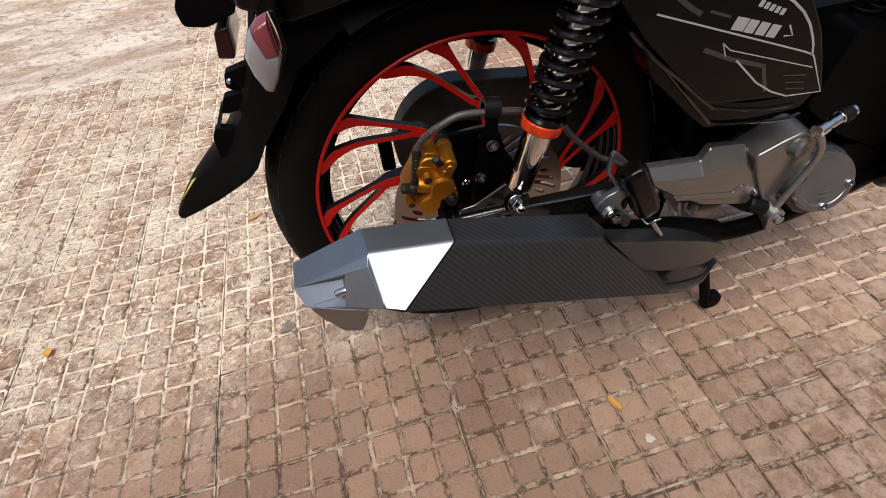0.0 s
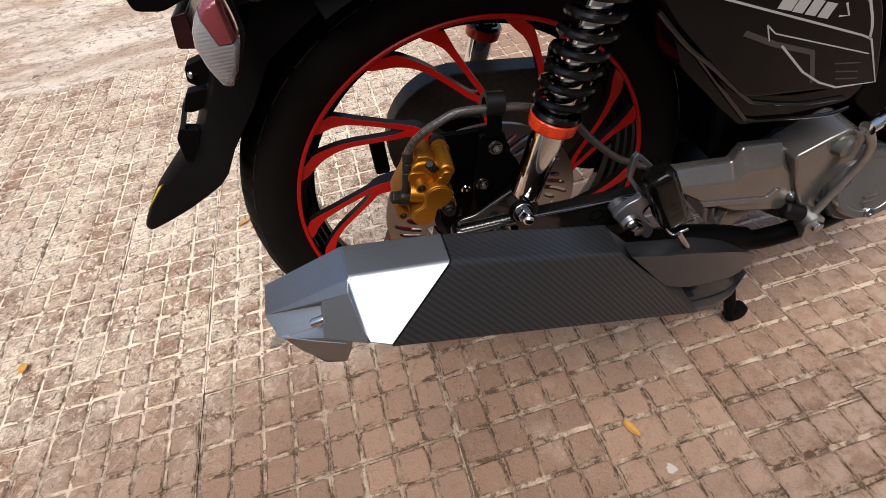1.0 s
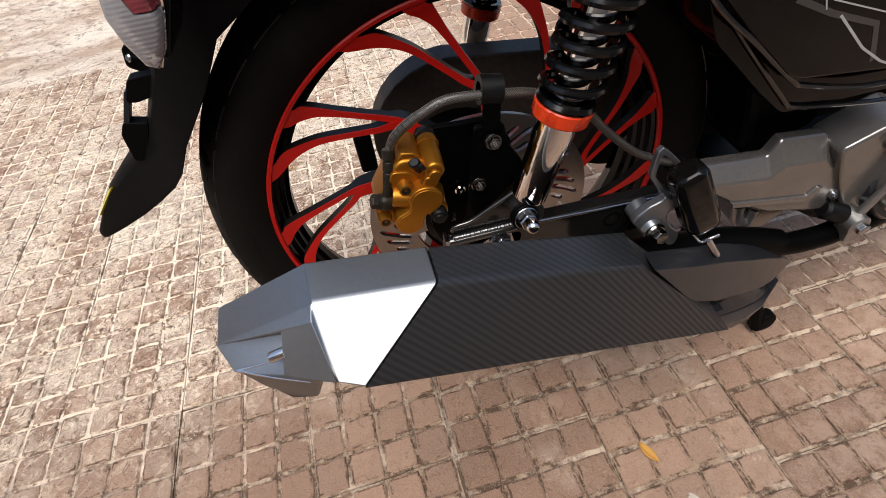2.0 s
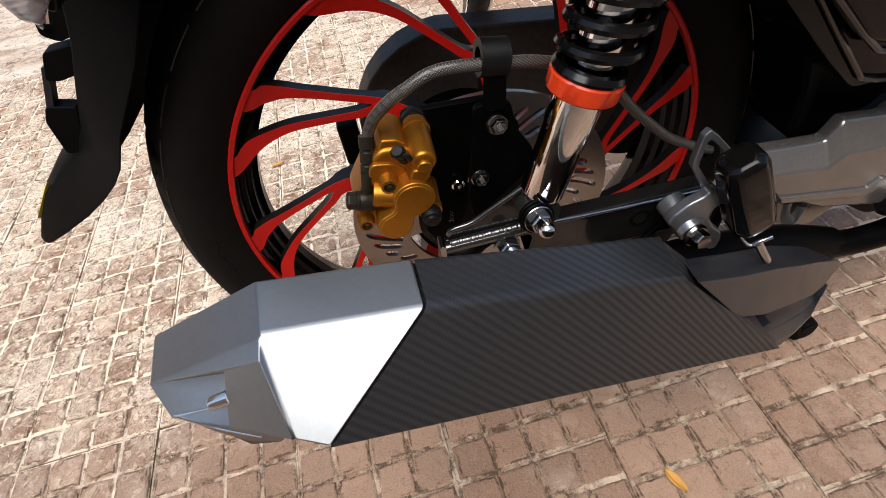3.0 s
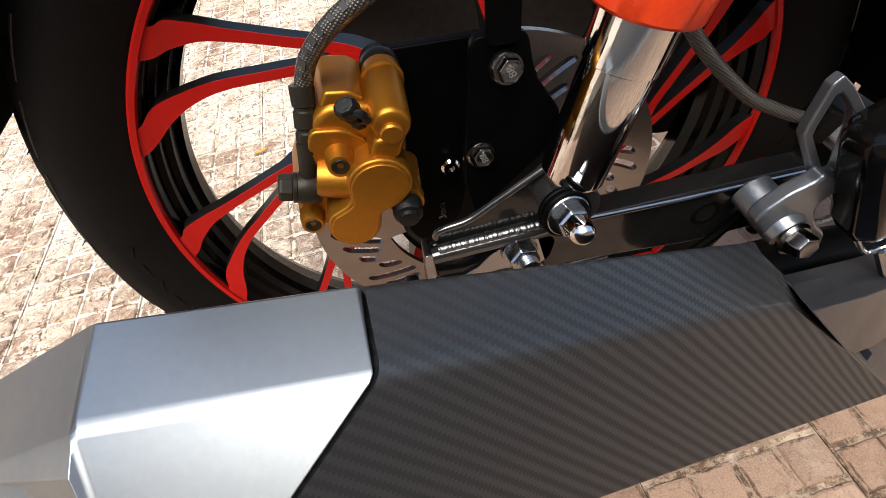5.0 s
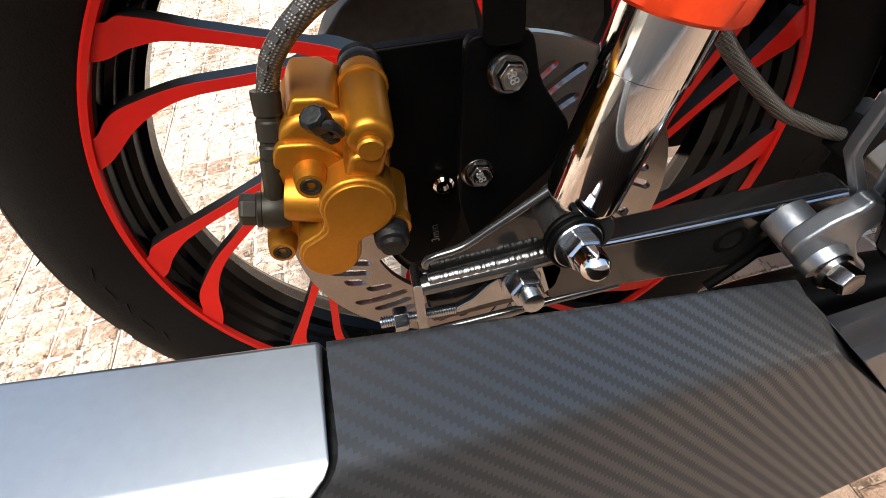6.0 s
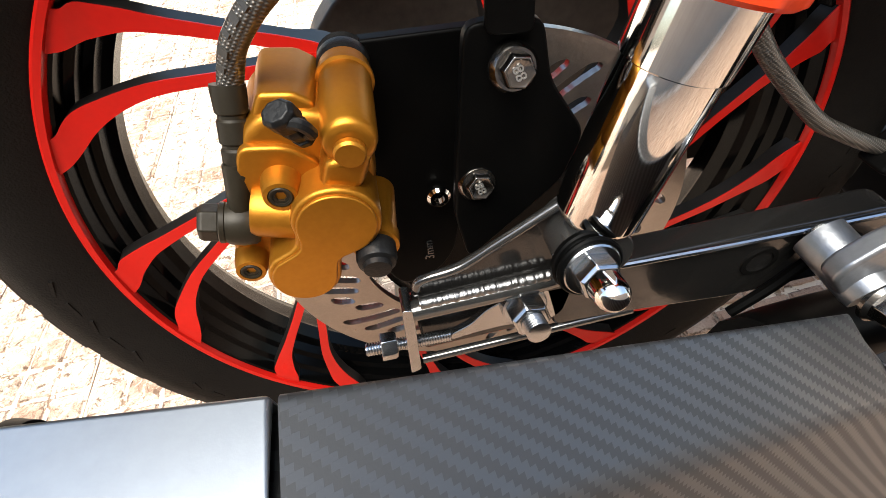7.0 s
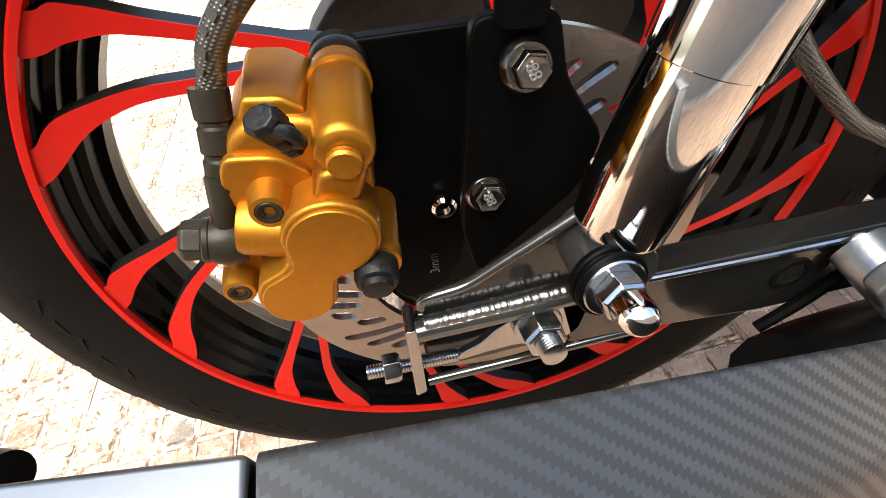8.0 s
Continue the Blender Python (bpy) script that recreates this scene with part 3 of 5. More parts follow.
def carbon():
    """Black twill weave pressed in vinyl: square floats that step along the diagonal."""
    m = bpy.data.materials.new("carbon twill vinyl")
    m.use_nodes = True
    n, l = m.node_tree.nodes, m.node_tree.links
    b = n["Principled BSDF"]
    co = n.new("ShaderNodeTexCoord")

    def math_(op, a, c=None):
        x = n.new("ShaderNodeMath")
        x.operation = op
        for k, v in enumerate((a, c)):
            if v is None:
                continue
            if isinstance(v, (int, float)):
                x.inputs[k].default_value = v
            else:
                l.new(v, x.inputs[k])
        return x.outputs[0]

    def along(axis, size):
        d = n.new("ShaderNodeVectorMath")
        d.operation = "DOT_PRODUCT"
        l.new(co.outputs["Object"], d.inputs[0])
        d.inputs[1].default_value = tuple(V(axis).normalized() / size)
        return d.outputs["Value"]

    v = along((0.05, -0.72, -0.69), 0.00130)
    u = math_("SUBTRACT", along(CARBON_U, 0.0062), math_("MULTIPLY", math_("FLOOR", v), 0.25))
    ru = math_("FRACT", u)
    warp = math_("LESS_THAN", ru, 0.5)
    h = math_("MULTIPLY", warp, math_("SUBTRACT", 1.0, math_("MULTIPLY", ru, 0.9)))
    mixc = n.new("ShaderNodeMix")
    mixc.data_type = "RGBA"
    mixc.inputs["A"].default_value, mixc.inputs["B"].default_value = (0.0085, 0.0087, 0.0091, 1), (0.0140, 0.0145, 0.0152, 1)
    l.new(warp, mixc.inputs["Factor"])
    l.new(mixc.outputs["Result"], b.inputs["Base Color"])
    r = n.new("ShaderNodeMapRange")
    r.inputs["To Min"].default_value, r.inputs["To Max"].default_value = 0.50, 0.40
    l.new(warp, r.inputs["Value"])
    l.new(r.outputs["Result"], b.inputs["Roughness"])
    gloss = n.new("ShaderNodeMapRange")
    gloss.inputs["To Min"].default_value, gloss.inputs["To Max"].default_value = 0.62, 0.92
    l.new(warp, gloss.inputs["Value"])
    l.new(gloss.outputs["Result"], b.inputs["Specular IOR Level"])
    grain = n.new("ShaderNodeTexNoise")
    grain.inputs["Scale"].default_value = 1800
    l.new(co.outputs["Object"], grain.inputs["Vector"])
    bp = n.new("ShaderNodeBump")
    bp.inputs["Strength"].default_value, bp.inputs["Distance"].default_value = 0.4, 0.0004
    l.new(math_("ADD", h, math_("MULTIPLY", grain.outputs["Fac"], 0.07)), bp.inputs["Height"])
    l.new(bp.outputs["Normal"], b.inputs["Normal"])
    return m


CARBON = carbon()
sec_s = section(S_I, S_O, S_L)
ring_s, ring_f = round_section(S_I, S_O, S_L), round_section(F_I, F_O, F_L)
mid = [[a.lerp(b, t) for a, b in zip(ring_s, ring_f)] for t in (0.33, 0.66)]
part("sleeve", loft(B(), [ring_s, *mid, ring_f]), CARBON, silencer, "black carbon weave sleeve", angle=50)


def end_cap():
    bm = B()
    ax = CARBON_U * -0.0012
    seam = [p + ax + (p - S_O.lerp(S_L, 0.5)) * 0.0 for p in sec_s]
    grow = [p + V((0, -0.0008, 0.0008)) for p in seam]
    sec_a = section(A_I, A_O, A_L)
    rows = [[bm.verts.new(p) for p in r] for r in (grow, sec_a)]
    for k in range(len(sec_a)):
        bm.faces.new((rows[0][k], rows[0][(k + 1) % 7], rows[1][(k + 1) % 7], rows[1][k]))
    bm.faces.new(rows[0][::-1])
    a = rows[1]
    # tail: top facet, side facet with a pocket, underside
    ti, ta, tb = (bm.verts.new(p) for p in (T_I, T_A, T_B))
    tc = bm.verts.new(T_B + V((0.03, 0.02, -0.03)))
    td = bm.verts.new(T_I + V((0.012, -0.002, -0.030)))
    bm.faces.new((a[0], a[1], a[2], ti))
    bm.faces.new((a[2], ta, ti))
    # a pocket under the upper strip: its ceiling, its floor, a narrow shelf below and a raised block beside it
    ap, bt, bb = (bm.verts.new(p) for p in (V((-0.1545, -0.2035, 0.4215)), V((-0.1772, -0.1965, 0.4099)), V((-0.1833, -0.2141, 0.3876))))
    btd, bbd = (bm.verts.new(p) for p in (V((-0.1815, -0.1900, 0.3985)), V((-0.1825, -0.2015, 0.3900))))
    bm.faces.new((a[2], ap, ta))
    bm.faces.new((a[2], a[3], ap))
    bm.faces.new((ap, a[3], bb, bt))
    bm.faces.new((a[3], tb, bb))
    bm.faces.new((ta, ap, bt))
    bm.faces.new((ta, bt, btd))
    bm.faces.new((bt, bb, bbd, btd))
    bm.faces.new((ta, btd, bbd, tb))
    bm.faces.new((tb, bbd, bb))
    bm.faces.new((tb, a[3], a[4], tc))
    bm.faces.new((tc, a[4], a[5], td))
    bm.faces.new((td, a[5], a[6], ti))
    bm.faces.new((a[6], a[0], ti))
    bm.faces.new((ti, ta, tb, tc, td))
    # wide rounding on the ridges, a sharp fold round the pocket
    soft = bm.edges.layers.float.new("bevel_weight_edge")
    pocket = {ap, bt, bb, btd, bbd}
    for e in bm.edges:
        e[soft] = 0.0 if {btd, bbd} & set(e.verts) or set(e.verts) == {a[2], ti} else 0.22 if {*pocket, tb} & set(e.verts) else 1.0
    return bm


cap = part("end_cap", end_cap(), SILVER, silencer, "faceted silver end cap", bevel=0.0046, angle=30)
cap.modifiers["bevel"].limit_method, cap.modifiers["bevel"].segments = "WEIGHT", 5
cap.modifiers["bevel"].harden_normals = True
cap_bolt = part("cap_bolt", lathe(B(), (-0.1790, -0.2035, 0.3975), (-0.1925, -0.2035, 0.3945), [(0, 0), (0, 0.0040), (0.0100, 0.0040), (0.0112, 0.0034), (0.0112, 0.0020), (0.007, 0.0020), (0.007, 0)], 24), CHROME, silencer, "small chrome bolt")
lip_out = [(-0.2215, 0.3690), (-0.2120, 0.3480), (-0.1960, 0.3330), (-0.1780, 0.3260), (-0.1695, 0.3440), (-0.1640, 0.3640), (-0.1900, 0.3760)]
part("lower_lip", loft(B(), [[V((x, -0.1930 - (0.010 if x > -0.2 else 0.0), z)) for x, z in lip_out], [V((x + 0.004, -0.150, z + 0.006)) for x, z in lip_out]]), SILVER, silencer, bevel=0.003)
TIP = T_B + V((0.0020, 0.0004, 0.0008))
# Thin chrome lines, added as the highlights on the pocket's edges.
for line in ((TIP, V((-0.2020, -0.1985, 0.3826)), V((-0.1825, -0.2030, 0.3902))), (TIP, T_B.lerp(A_L, 0.4) + V((0, -0.0004, 0.0006)), T_B.lerp(A_L, 0.75) + V((0, -0.0004, 0.0006)))):
    part("pocket_edge", tube(B(), line, lambda t: 0.0010 - 0.0006 * t, 8), CHROME, silencer, "chrome line added as an edge highlight")
part("outlet", lathe(B(), (-0.215, -0.106, 0.326), (-0.232, -0.101, 0.321), [(0, 0), (0, 0.009), (0.014, 0.0105), (0.0165, 0.010), (0.0165, 0.008), (0.006, 0.0075), (0.006, 0)], 32), BLACK_PLATE, silencer, "round black outlet")

# dark shield in front of the sleeve, with a slot and a lower fin
def plate(stations, thick):
    """A folded sheet: at each station its top edge, crease and bottom edge, with its thickness behind."""
    back = V((0.0012, thick, -0.0014))
    return loft(B(), [[V(p) for p in st] + [V(p) + back for p in reversed(st)] for st in stations])


SHEET = [[(0.1035, -0.1627, 0.3438), (0.102, -0.179, 0.3452), (0.1502, -0.1817, 0.2846)],
         [(0.161, -0.1472, 0.3126), (0.156, -0.1655, 0.313), (0.1931, -0.1701, 0.2517)],
         [(0.2135, -0.1325, 0.2843), (0.205, -0.151, 0.2845), (0.2407, -0.1549, 0.2244)],
         [(0.2555, -0.122, 0.257), (0.246, -0.14, 0.259), (0.2852, -0.1397, 0.1981)],
         [(0.2888, -0.1146, 0.2333), (0.28, -0.129, 0.237), (0.3125, -0.1276, 0.1849)],
         [(0.3258, -0.1086, 0.205), (0.32, -0.116, 0.208), (0.3348, -0.1154, 0.1778)],
         [(0.35, -0.105, 0.183), (0.3515, -0.106, 0.181), (0.3581, -0.1038, 0.1707)]]
part("front_shield", plate(SHEET, 0.006), SHIELD, silencer, "dark grey pipe shield", bevel=0.0012)
# two folded fins below the slot, the lower one bulging past the upper
part("front_fin", plate([[(0.183, -0.156, 0.2394), (0.1813, -0.1701, 0.2439), (0.1813, -0.1837, 0.2452)], [(0.2402, -0.1351, 0.2003), (0.2378, -0.1478, 0.2039), (0.238, -0.161, 0.203)], [(0.2952, -0.1175, 0.1651), (0.29, -0.1296, 0.1709), (0.2864, -0.1425, 0.1742)], [(0.3447, -0.1032, 0.1365), (0.3347, -0.1126, 0.1475), (0.3245, -0.1224, 0.1577)]], 0.006), SHIELD, silencer, bevel=0.0015)
part("front_fin", plate([[(0.185, -0.1794, 0.2399), (0.1926, -0.1876, 0.2342), (0.2115, -0.184, 0.215)], [(0.2424, -0.1559, 0.197), (0.2481, -0.1664, 0.1918), (0.258, -0.163, 0.179)], [(0.2916, -0.1366, 0.1677), (0.2936, -0.1462, 0.1666), (0.3, -0.143, 0.159)], [(0.3302, -0.1167, 0.1521), (0.3259, -0.125, 0.1585), (0.328, -0.123, 0.157)], [(0.3522, -0.1078, 0.1458), (0.3411, -0.1154, 0.1585), (0.339, -0.1165, 0.161)]], 0.012), SHIELD, silencer, bevel=0.002)
part("inner_can", tube(B(), [(0.09, -0.134, 0.300), (0.13, -0.120, 0.281), (0.20, -0.105, 0.256), (0.26, -0.0985, 0.2375), (0.33, -0.094, 0.208)], lambda t: 0.022 - 0.005 * t), BLACK_PLATE, silencer)
part("exhaust_pipe", tube(B(), [(0.24, -0.100, 0.242), (0.331, -0.098, 0.209), (0.381, -0.097, 0.203), (0.414, -0.095, 0.205), (0.45, -0.09, 0.203), (0.50, -0.08, 0.200), (0.60, -0.06, 0.20), (0.72, -0.03, 0.20)], 0.0135), BLACK_PLATE, silencer, "black exhaust pipe")

# ---------------------------------------------------------------- swingarm and axle
swing = new("swingarm")
swing.parent = bike
part("arm", prism(B(), round_outline([(0.004, 0.350), (0.10, 0.3475), (0.160, 0.3460), (0.176, 0.330), (0.160, 0.303), (0.10, 0.3035), (0.05, 0.3105), (0.012, 0.312)], 0.006), -0.1005, -0.0860), ARM_BLACK, swing, "black glossy steel swingarm", bevel=0.0035)
# A zinc line laid on as the highlight along the arm's ridge.
part("arm_edge", tube(B(), [(0.0320, -0.1015, 0.3496), (0.0749, -0.1015, 0.3467), (0.1161, -0.1015, 0.3447), (0.1602, -0.1015, 0.3430)], 0.0013, 8), ZINC, swing, "bright line added as the highlight on the arm's ridge")
part("upper_rail", tube(B(), [(-0.0490, -0.1005, 0.3490), (-0.02, -0.1010, 0.3497), (0.006, -0.1010, 0.3505), (0.022, -0.0985, 0.3505)], 0.0043, 16), ARM, swing)
part("lower_rail", tube(B(), [(-0.0505, -0.1000, 0.3105), (-0.01, -0.1000, 0.3110), (0.02, -0.1000, 0.3118), (0.05, -0.0990, 0.3105)], 0.0022, 12), ARM, swing)
part("end_channel", prism(B(), [(-0.049, 0.350), (0.02, 0.351), (0.02, 0.309), (-0.049, 0.309)], -0.0945, -0.0895), ARM_BLACK, swing, bevel=0.002)
weld_line = [(-0.0455 + 0.00105 * k, -0.1022 + 0.0004 * noise.noise((k * 0.9, 0, 5)), 0.3548 + 0.0005 * noise.noise((k * 0.8, 3, 0))) for k in range(51)]
part("weld", tube(B(), weld_line, lambda t: 0.0022 + 0.00035 * noise.noise((t * 31, 7, 0)) + 0.00025 * noise.noise((t * 75, 1, 0)), 10), WELD, swing, "rough weld bead", angle=80)
part("gusset", prism(B(), [(-0.046, 0.352), (-0.0445, 0.363), (-0.028, 0.3660), (-0.012, 0.3745), (0.012, 0.3890), (0.02, 0.386), (0.02, 0.352)], -0.0985, -0.0950), ARM_BLACK, swing)
part("gusset_rim", tube(B(), [(-0.0455, -0.0985, 0.3600), (-0.0425, -0.0985, 0.3645), (-0.0280, -0.0988, 0.3672), (-0.0130, -0.0988, 0.3755), (0.0125, -0.0990, 0.3905)], 0.0019), ARM, swing)
part("arm_plug", lathe(B(), (0.1055, -0.0998, 0.3285), (0.1055, -0.1025, 0.3285), [(0, 0.0085), (0.0015, 0.0085), (0.0015, 0.0062), (0.0004, 0.0062), (0.0004, 0)], 28), PLASTIC, swing)
adjuster = part("adjuster_plate", prism(B(), round_outline([(-0.0530, 0.354), (-0.0487, 0.353), (-0.0520, 0.308), (-0.0570, 0.306)], 0.0015), -0.1035, -0.0905), ZINC, swing, "zinc chain adjuster", bevel=0.001)
AX = V((-0.0035, -0.1030, 0.3390))
part("adjuster_link", prism(B(), round_outline([(-0.036, 0.3255), (-0.0265, 0.3300), (-0.019, 0.3380), (-0.010, 0.3425), (0.0155, 0.3425), (0.0180, 0.337), (0.0150, 0.324), (0.008, 0.3195), (-0.0125, 0.3235), (-0.0245, 0.3230), (-0.036, 0.3215)], 0.003), -0.1005, -0.0970), ZINC, swing, bevel=0.0008)


def threaded(bm, a, b, r, pitch=0.0012, seg=16):
    h = (V(b) - V(a)).length
    n = int(h / pitch)
    prof = [(0, 0), (0, r * 0.85)]
    for k in range(n):
        prof += [(h * (k + 0.25) / n, r * 0.86), (h * (k + 0.75) / n, r)]
    return lathe(bm, a, b, prof + [(h, r * 0.8), (h, 0)], seg)


def hex_head(bm, a, b, r, dome=True):
    """A hexagon with turned-down corners."""
    h = (V(b) - V(a)).length
    return lathe(bm, a, b, [(0, 0), (0, r), (h * 0.8, r), (h, r * 0.86), (h, 0)], 6)


part("adjuster_bolt", threaded(B(), (-0.0730, -0.1005, 0.3290), (-0.036, -0.0990, 0.3240), 0.0030), ZINC, swing)
part("adjuster_nut", hex_head(B(), (-0.0665, -0.1003, 0.3282), (-0.0595, -0.1000, 0.3272), 0.0062), ZINC, swing, bevel=0.0004)
OUT = V((0.06, -0.97, 0.2)).normalized()
part("axle_washer", rod(B(), AX - OUT * 0.004, AX + OUT * 0.002, 0.0098, chamfer=0.0008, seg=32), ZINC, swing)
part("axle_nut", hex_head(B(), AX + OUT * 0.002, AX + OUT * 0.0105, 0.0086), ZINC, swing, "zinc axle nut", bevel=0.0006)
part("axle_end", threaded(B(), AX, AX + OUT * 0.0170, 0.0050), ZINC, swing)
# the other side's arm
part("far_arm", prism(B(), round_outline([(-0.09, 0.325), (0.1, 0.345), (0.26, 0.34), (0.26, 0.31), (0.1, 0.305), (-0.09, 0.29)], 0.006), 0.115, 0.14), ARM, swing, bevel=0.003)
part("far_adjuster", prism(B(), [(-0.118, 0.35), (-0.098, 0.35), (-0.098, 0.30), (-0.118, 0.30)], 0.085, 0.11), PLASTIC, swing, bevel=0.004)
part("chain_case", prism(B(), round_outline([(0.30, 0.385), *arc(-0.005, 0.335, 0.09, 75, 285, 16), (0.30, 0.29)], 0.003), 0.078, 0.112), DUSTY_BLACK, swing, "dusty dark chain case", bevel=0.006)

part("far_side_panel", prism(B(), round_outline([(0.125, 0.43), (0.42, 0.43), (0.42, 0.205), (0.205, 0.212), (0.150, 0.235), (0.118, 0.30)], 0.012), 0.098, 0.108), PLASTIC, swing, bevel=0.003)

# ---------------------------------------------------------------- shock absorbers
SH = V((0.287, 0.0, 0.958)).normalized()


def shock(eye, label):
    """A coil-over damper that stands on its lower eye."""
    root = new("shock_absorber")
    root.parent = bike
    root["label"] = label
    e = V(eye)
    at = lambda s: e + SH * s  # noqa: E731
    part("damper_tube", lathe(B(), at(0.009), at(0.10), [(0, 0), (0, 0.0118), (0.003, 0.0143), (0.0045, 0.0147), (0.056, 0.0149), (0.0565, 0.0156), (0.091, 0.0158)], 48), CHROME, root, "chrome lower tube")
    part("eye", lathe(B(), e + V((0, 0.012, 0)), e + V((0, -0.012, 0)), [(0, 0.006), (0, 0.0135), (0.024, 0.0135), (0.024, 0.006)], 32), ARM, root, bevel=0.001)
    # castellated orange preload collar
    bm = B()
    rows = []
    for s, r in ((0.085, 0.0175), (0.085, 0.0200), (0.0863, 0.0213), (0.0955, 0.0219), (0.0970, 0.0205), (0.0970, 0.016)):
        row = []
        for k in range(48):
            t = 2 * math.pi * k / 48
            u, v = SH.orthogonal().normalized(), SH.cross(SH.orthogonal().normalized())
            rr = r - (0.0011 if k % 8 == 0 and 0.0205 < r else 0)
            row.append(bm.verts.new(at(s) + (u * math.cos(t) + v * math.sin(t)) * rr))
        rows.append(row)
    for p, q in zip(rows, rows[1:]):
        for k in range(48):
            bm.faces.new((p[k], p[(k + 1) % 48], q[(k + 1) % 48], q[k]))
    part("preload_collar", bm, ORANGE, root, "orange preload collar", angle=30)
    part("spring_seat", lathe(B(), at(0.0970), at(0.113), [(0, 0.016), (0, 0.0212), (0.002, 0.0222), (0.005, 0.0205), (0.005, 0.016)], 40), SPRING, root)
    part("inner_rod", rod(B(), at(0.08), at(0.30), 0.0125, seg=32), CHROME, root, "chrome inner body")
    bm = B()
    u, v = SH.orthogonal().normalized(), SH.cross(SH.orthogonal().normalized())
    turns, n = 12.4, 360
    line = []
    for k in range(n + 1):
        t = k / n
        a = 2 * math.pi * turns * t
        line.append(at(0.105 + 0.174 * t) + (u * math.cos(a) + v * math.sin(a)) * 0.0208)
    rows = []
    for k, p in enumerate(line):
        w = (line[min(k + 1, n)] - line[max(k - 1, 0)]).normalized()
        x = (SH - w * SH.dot(w)).normalized()
        y = w.cross(x)
        rows.append([bm.verts.new(p + (x * math.cos(c) + y * math.sin(c)) * 0.0034) for c in (2 * math.pi * j / 8 for j in range(8))])
    for p, q in zip(rows, rows[1:]):
        for j in range(8):
            bm.faces.new((p[j], p[(j + 1) % 8], q[(j + 1) % 8], q[j]))
    part("coil_spring", bm, SPRING, root, "gloss black coil spring")
    part("upper_mount", rod(B(), at(0.278), at(0.31), 0.0265, chamfer=0.003, seg=32), SPRING, root)
    return root


shock_near = shock((0.0185, -0.1035, 0.3750), "chrome and black coil-over shock with an orange collar")
E0 = V((0.0125, -0.1165, 0.3790))
part("washer", rod(B(), E0, E0 + OUT * 0.0028, 0.0120, chamfer=0.0006, seg=36), BLACK_PLATE, shock_near)
part("washer", rod(B(), E0 + OUT * 0.004, E0 + OUT * 0.006, 0.0116, chamfer=0.0006, seg=36), BLACK_PLATE, shock_near)
part("steel_washer", rod(B(), E0 + OUT * 0.002, E0 + OUT * 0.0075, 0.0100, chamfer=0.0005, seg=36), ZINC, shock_near)
part("mount_nut", hex_head(B(), E0 + OUT * 0.0075, E0 + OUT * 0.0145, 0.0076), ZINC, shock_near, bevel=0.0005)
part("dome_nut", lathe(B(), E0 + OUT * 0.0150, E0 + OUT * 0.03, [(0, 0.0058), (0.004, 0.0058), (0.0066, 0.0054), (0.0088, 0.0040), (0.0101, 0.0021), (0.0105, 0)], 28), CHROME, shock_near, "chrome dome nut")
shock((0.026, 0.142, 0.352), "chrome and black coil-over shock on the far side")

# ---------------------------------------------------------------- brake bracket, caliper, hose
bracket = new("caliper_bracket")
bracket.parent = bike
bracket.location = (0.0005, -0.001, 0.004)
part("plate", prism(B(), round_outline([(-0.0600, 0.4385), (0.004, 0.434), (0.020, 0.41), (0.02, 0.36), (-0.020, 0.354), (-0.025, 0.332), (-0.034, 0.320), (-0.052, 0.314), (-0.0585, 0.324), (-0.060, 0.385)], 0.006), -0.060, -0.0535), BLACK_PLATE, bracket, "satin black brake bracket plate", bevel=0.0012)
part("front_plate", prism(B(), round_outline([(-0.016, 0.446), (0.007, 0.444), (0.010, 0.424), (0.023, 0.402), (0.016, 0.383), (0.006, 0.374), (-0.022, 0.350), (-0.0255, 0.375), (-0.0225, 0.402)], 0.005), -0.0835, -0.078), BLACK_PLATE, bracket, bevel=0.0012)


OUT = V((0.06, -0.97, 0.2)).normalized()


def flange_bolt(at, r, root, length=0.012):
    a = V(at)
    part("bolt_flange", lathe(B(), a, a + OUT * 0.004, [(0, 0), (0, r), (0.0018, r), (0.0035, r * 0.84), (0.0035, 0)], 36), BOLT, root, "chrome flange bolt")
    part("bolt_head", lathe(B(), a + OUT * 0.003, a + OUT * length, [(0, 0), (0, r * 0.74), (length - 0.0055, r * 0.74), (length - 0.004, r * 0.64), (length - 0.0045, r * 0.5), (length - 0.0045, 0)], 6), BOLT, root, bevel=0.0005)


FLANGE = ((V((-0.0035, -0.0860, 0.4325)), 0.0074, 0.0085), (V((-0.0160, -0.0815, 0.3895)), 0.0073, 0.008))
for at_, r_, len_ in FLANGE:
    flange_bolt(at_, r_, bracket, len_)
part("small_bolt", lathe(B(), (-0.0290, -0.062, 0.3700), (-0.0290, -0.0660, 0.3702), [(0, 0), (0, 0.0050), (0.0022, 0.0050), (0.0035, 0.0038), (0.0035, 0.0022), (0.0018, 0.0022), (0.0018, 0)], 24), CHROME, bracket)
part("hose_strap", prism(B(), round_outline([(-0.011, 0.443), (0.003, 0.441), (0.0045, 0.480), (-0.009, 0.482)], 0.003), -0.0865, -0.0840), BLACK_PLATE, bracket, bevel=0.0008)
part("hose_clip", lathe(B(), (-0.011, -0.08, 0.4745), (0.006, -0.08, 0.4715), [(0, 0.006), (0, 0.0108), (0.0165, 0.0108), (0.0165, 0.006)], 20), BOOT, bracket)

caliper = new("brake_caliper")
caliper.parent = bike
caliper.location = (0.003, -0.006, 0.0085)
caliper["label"] = "gold anodised two-piston brake caliper"
NEAR = -0.100
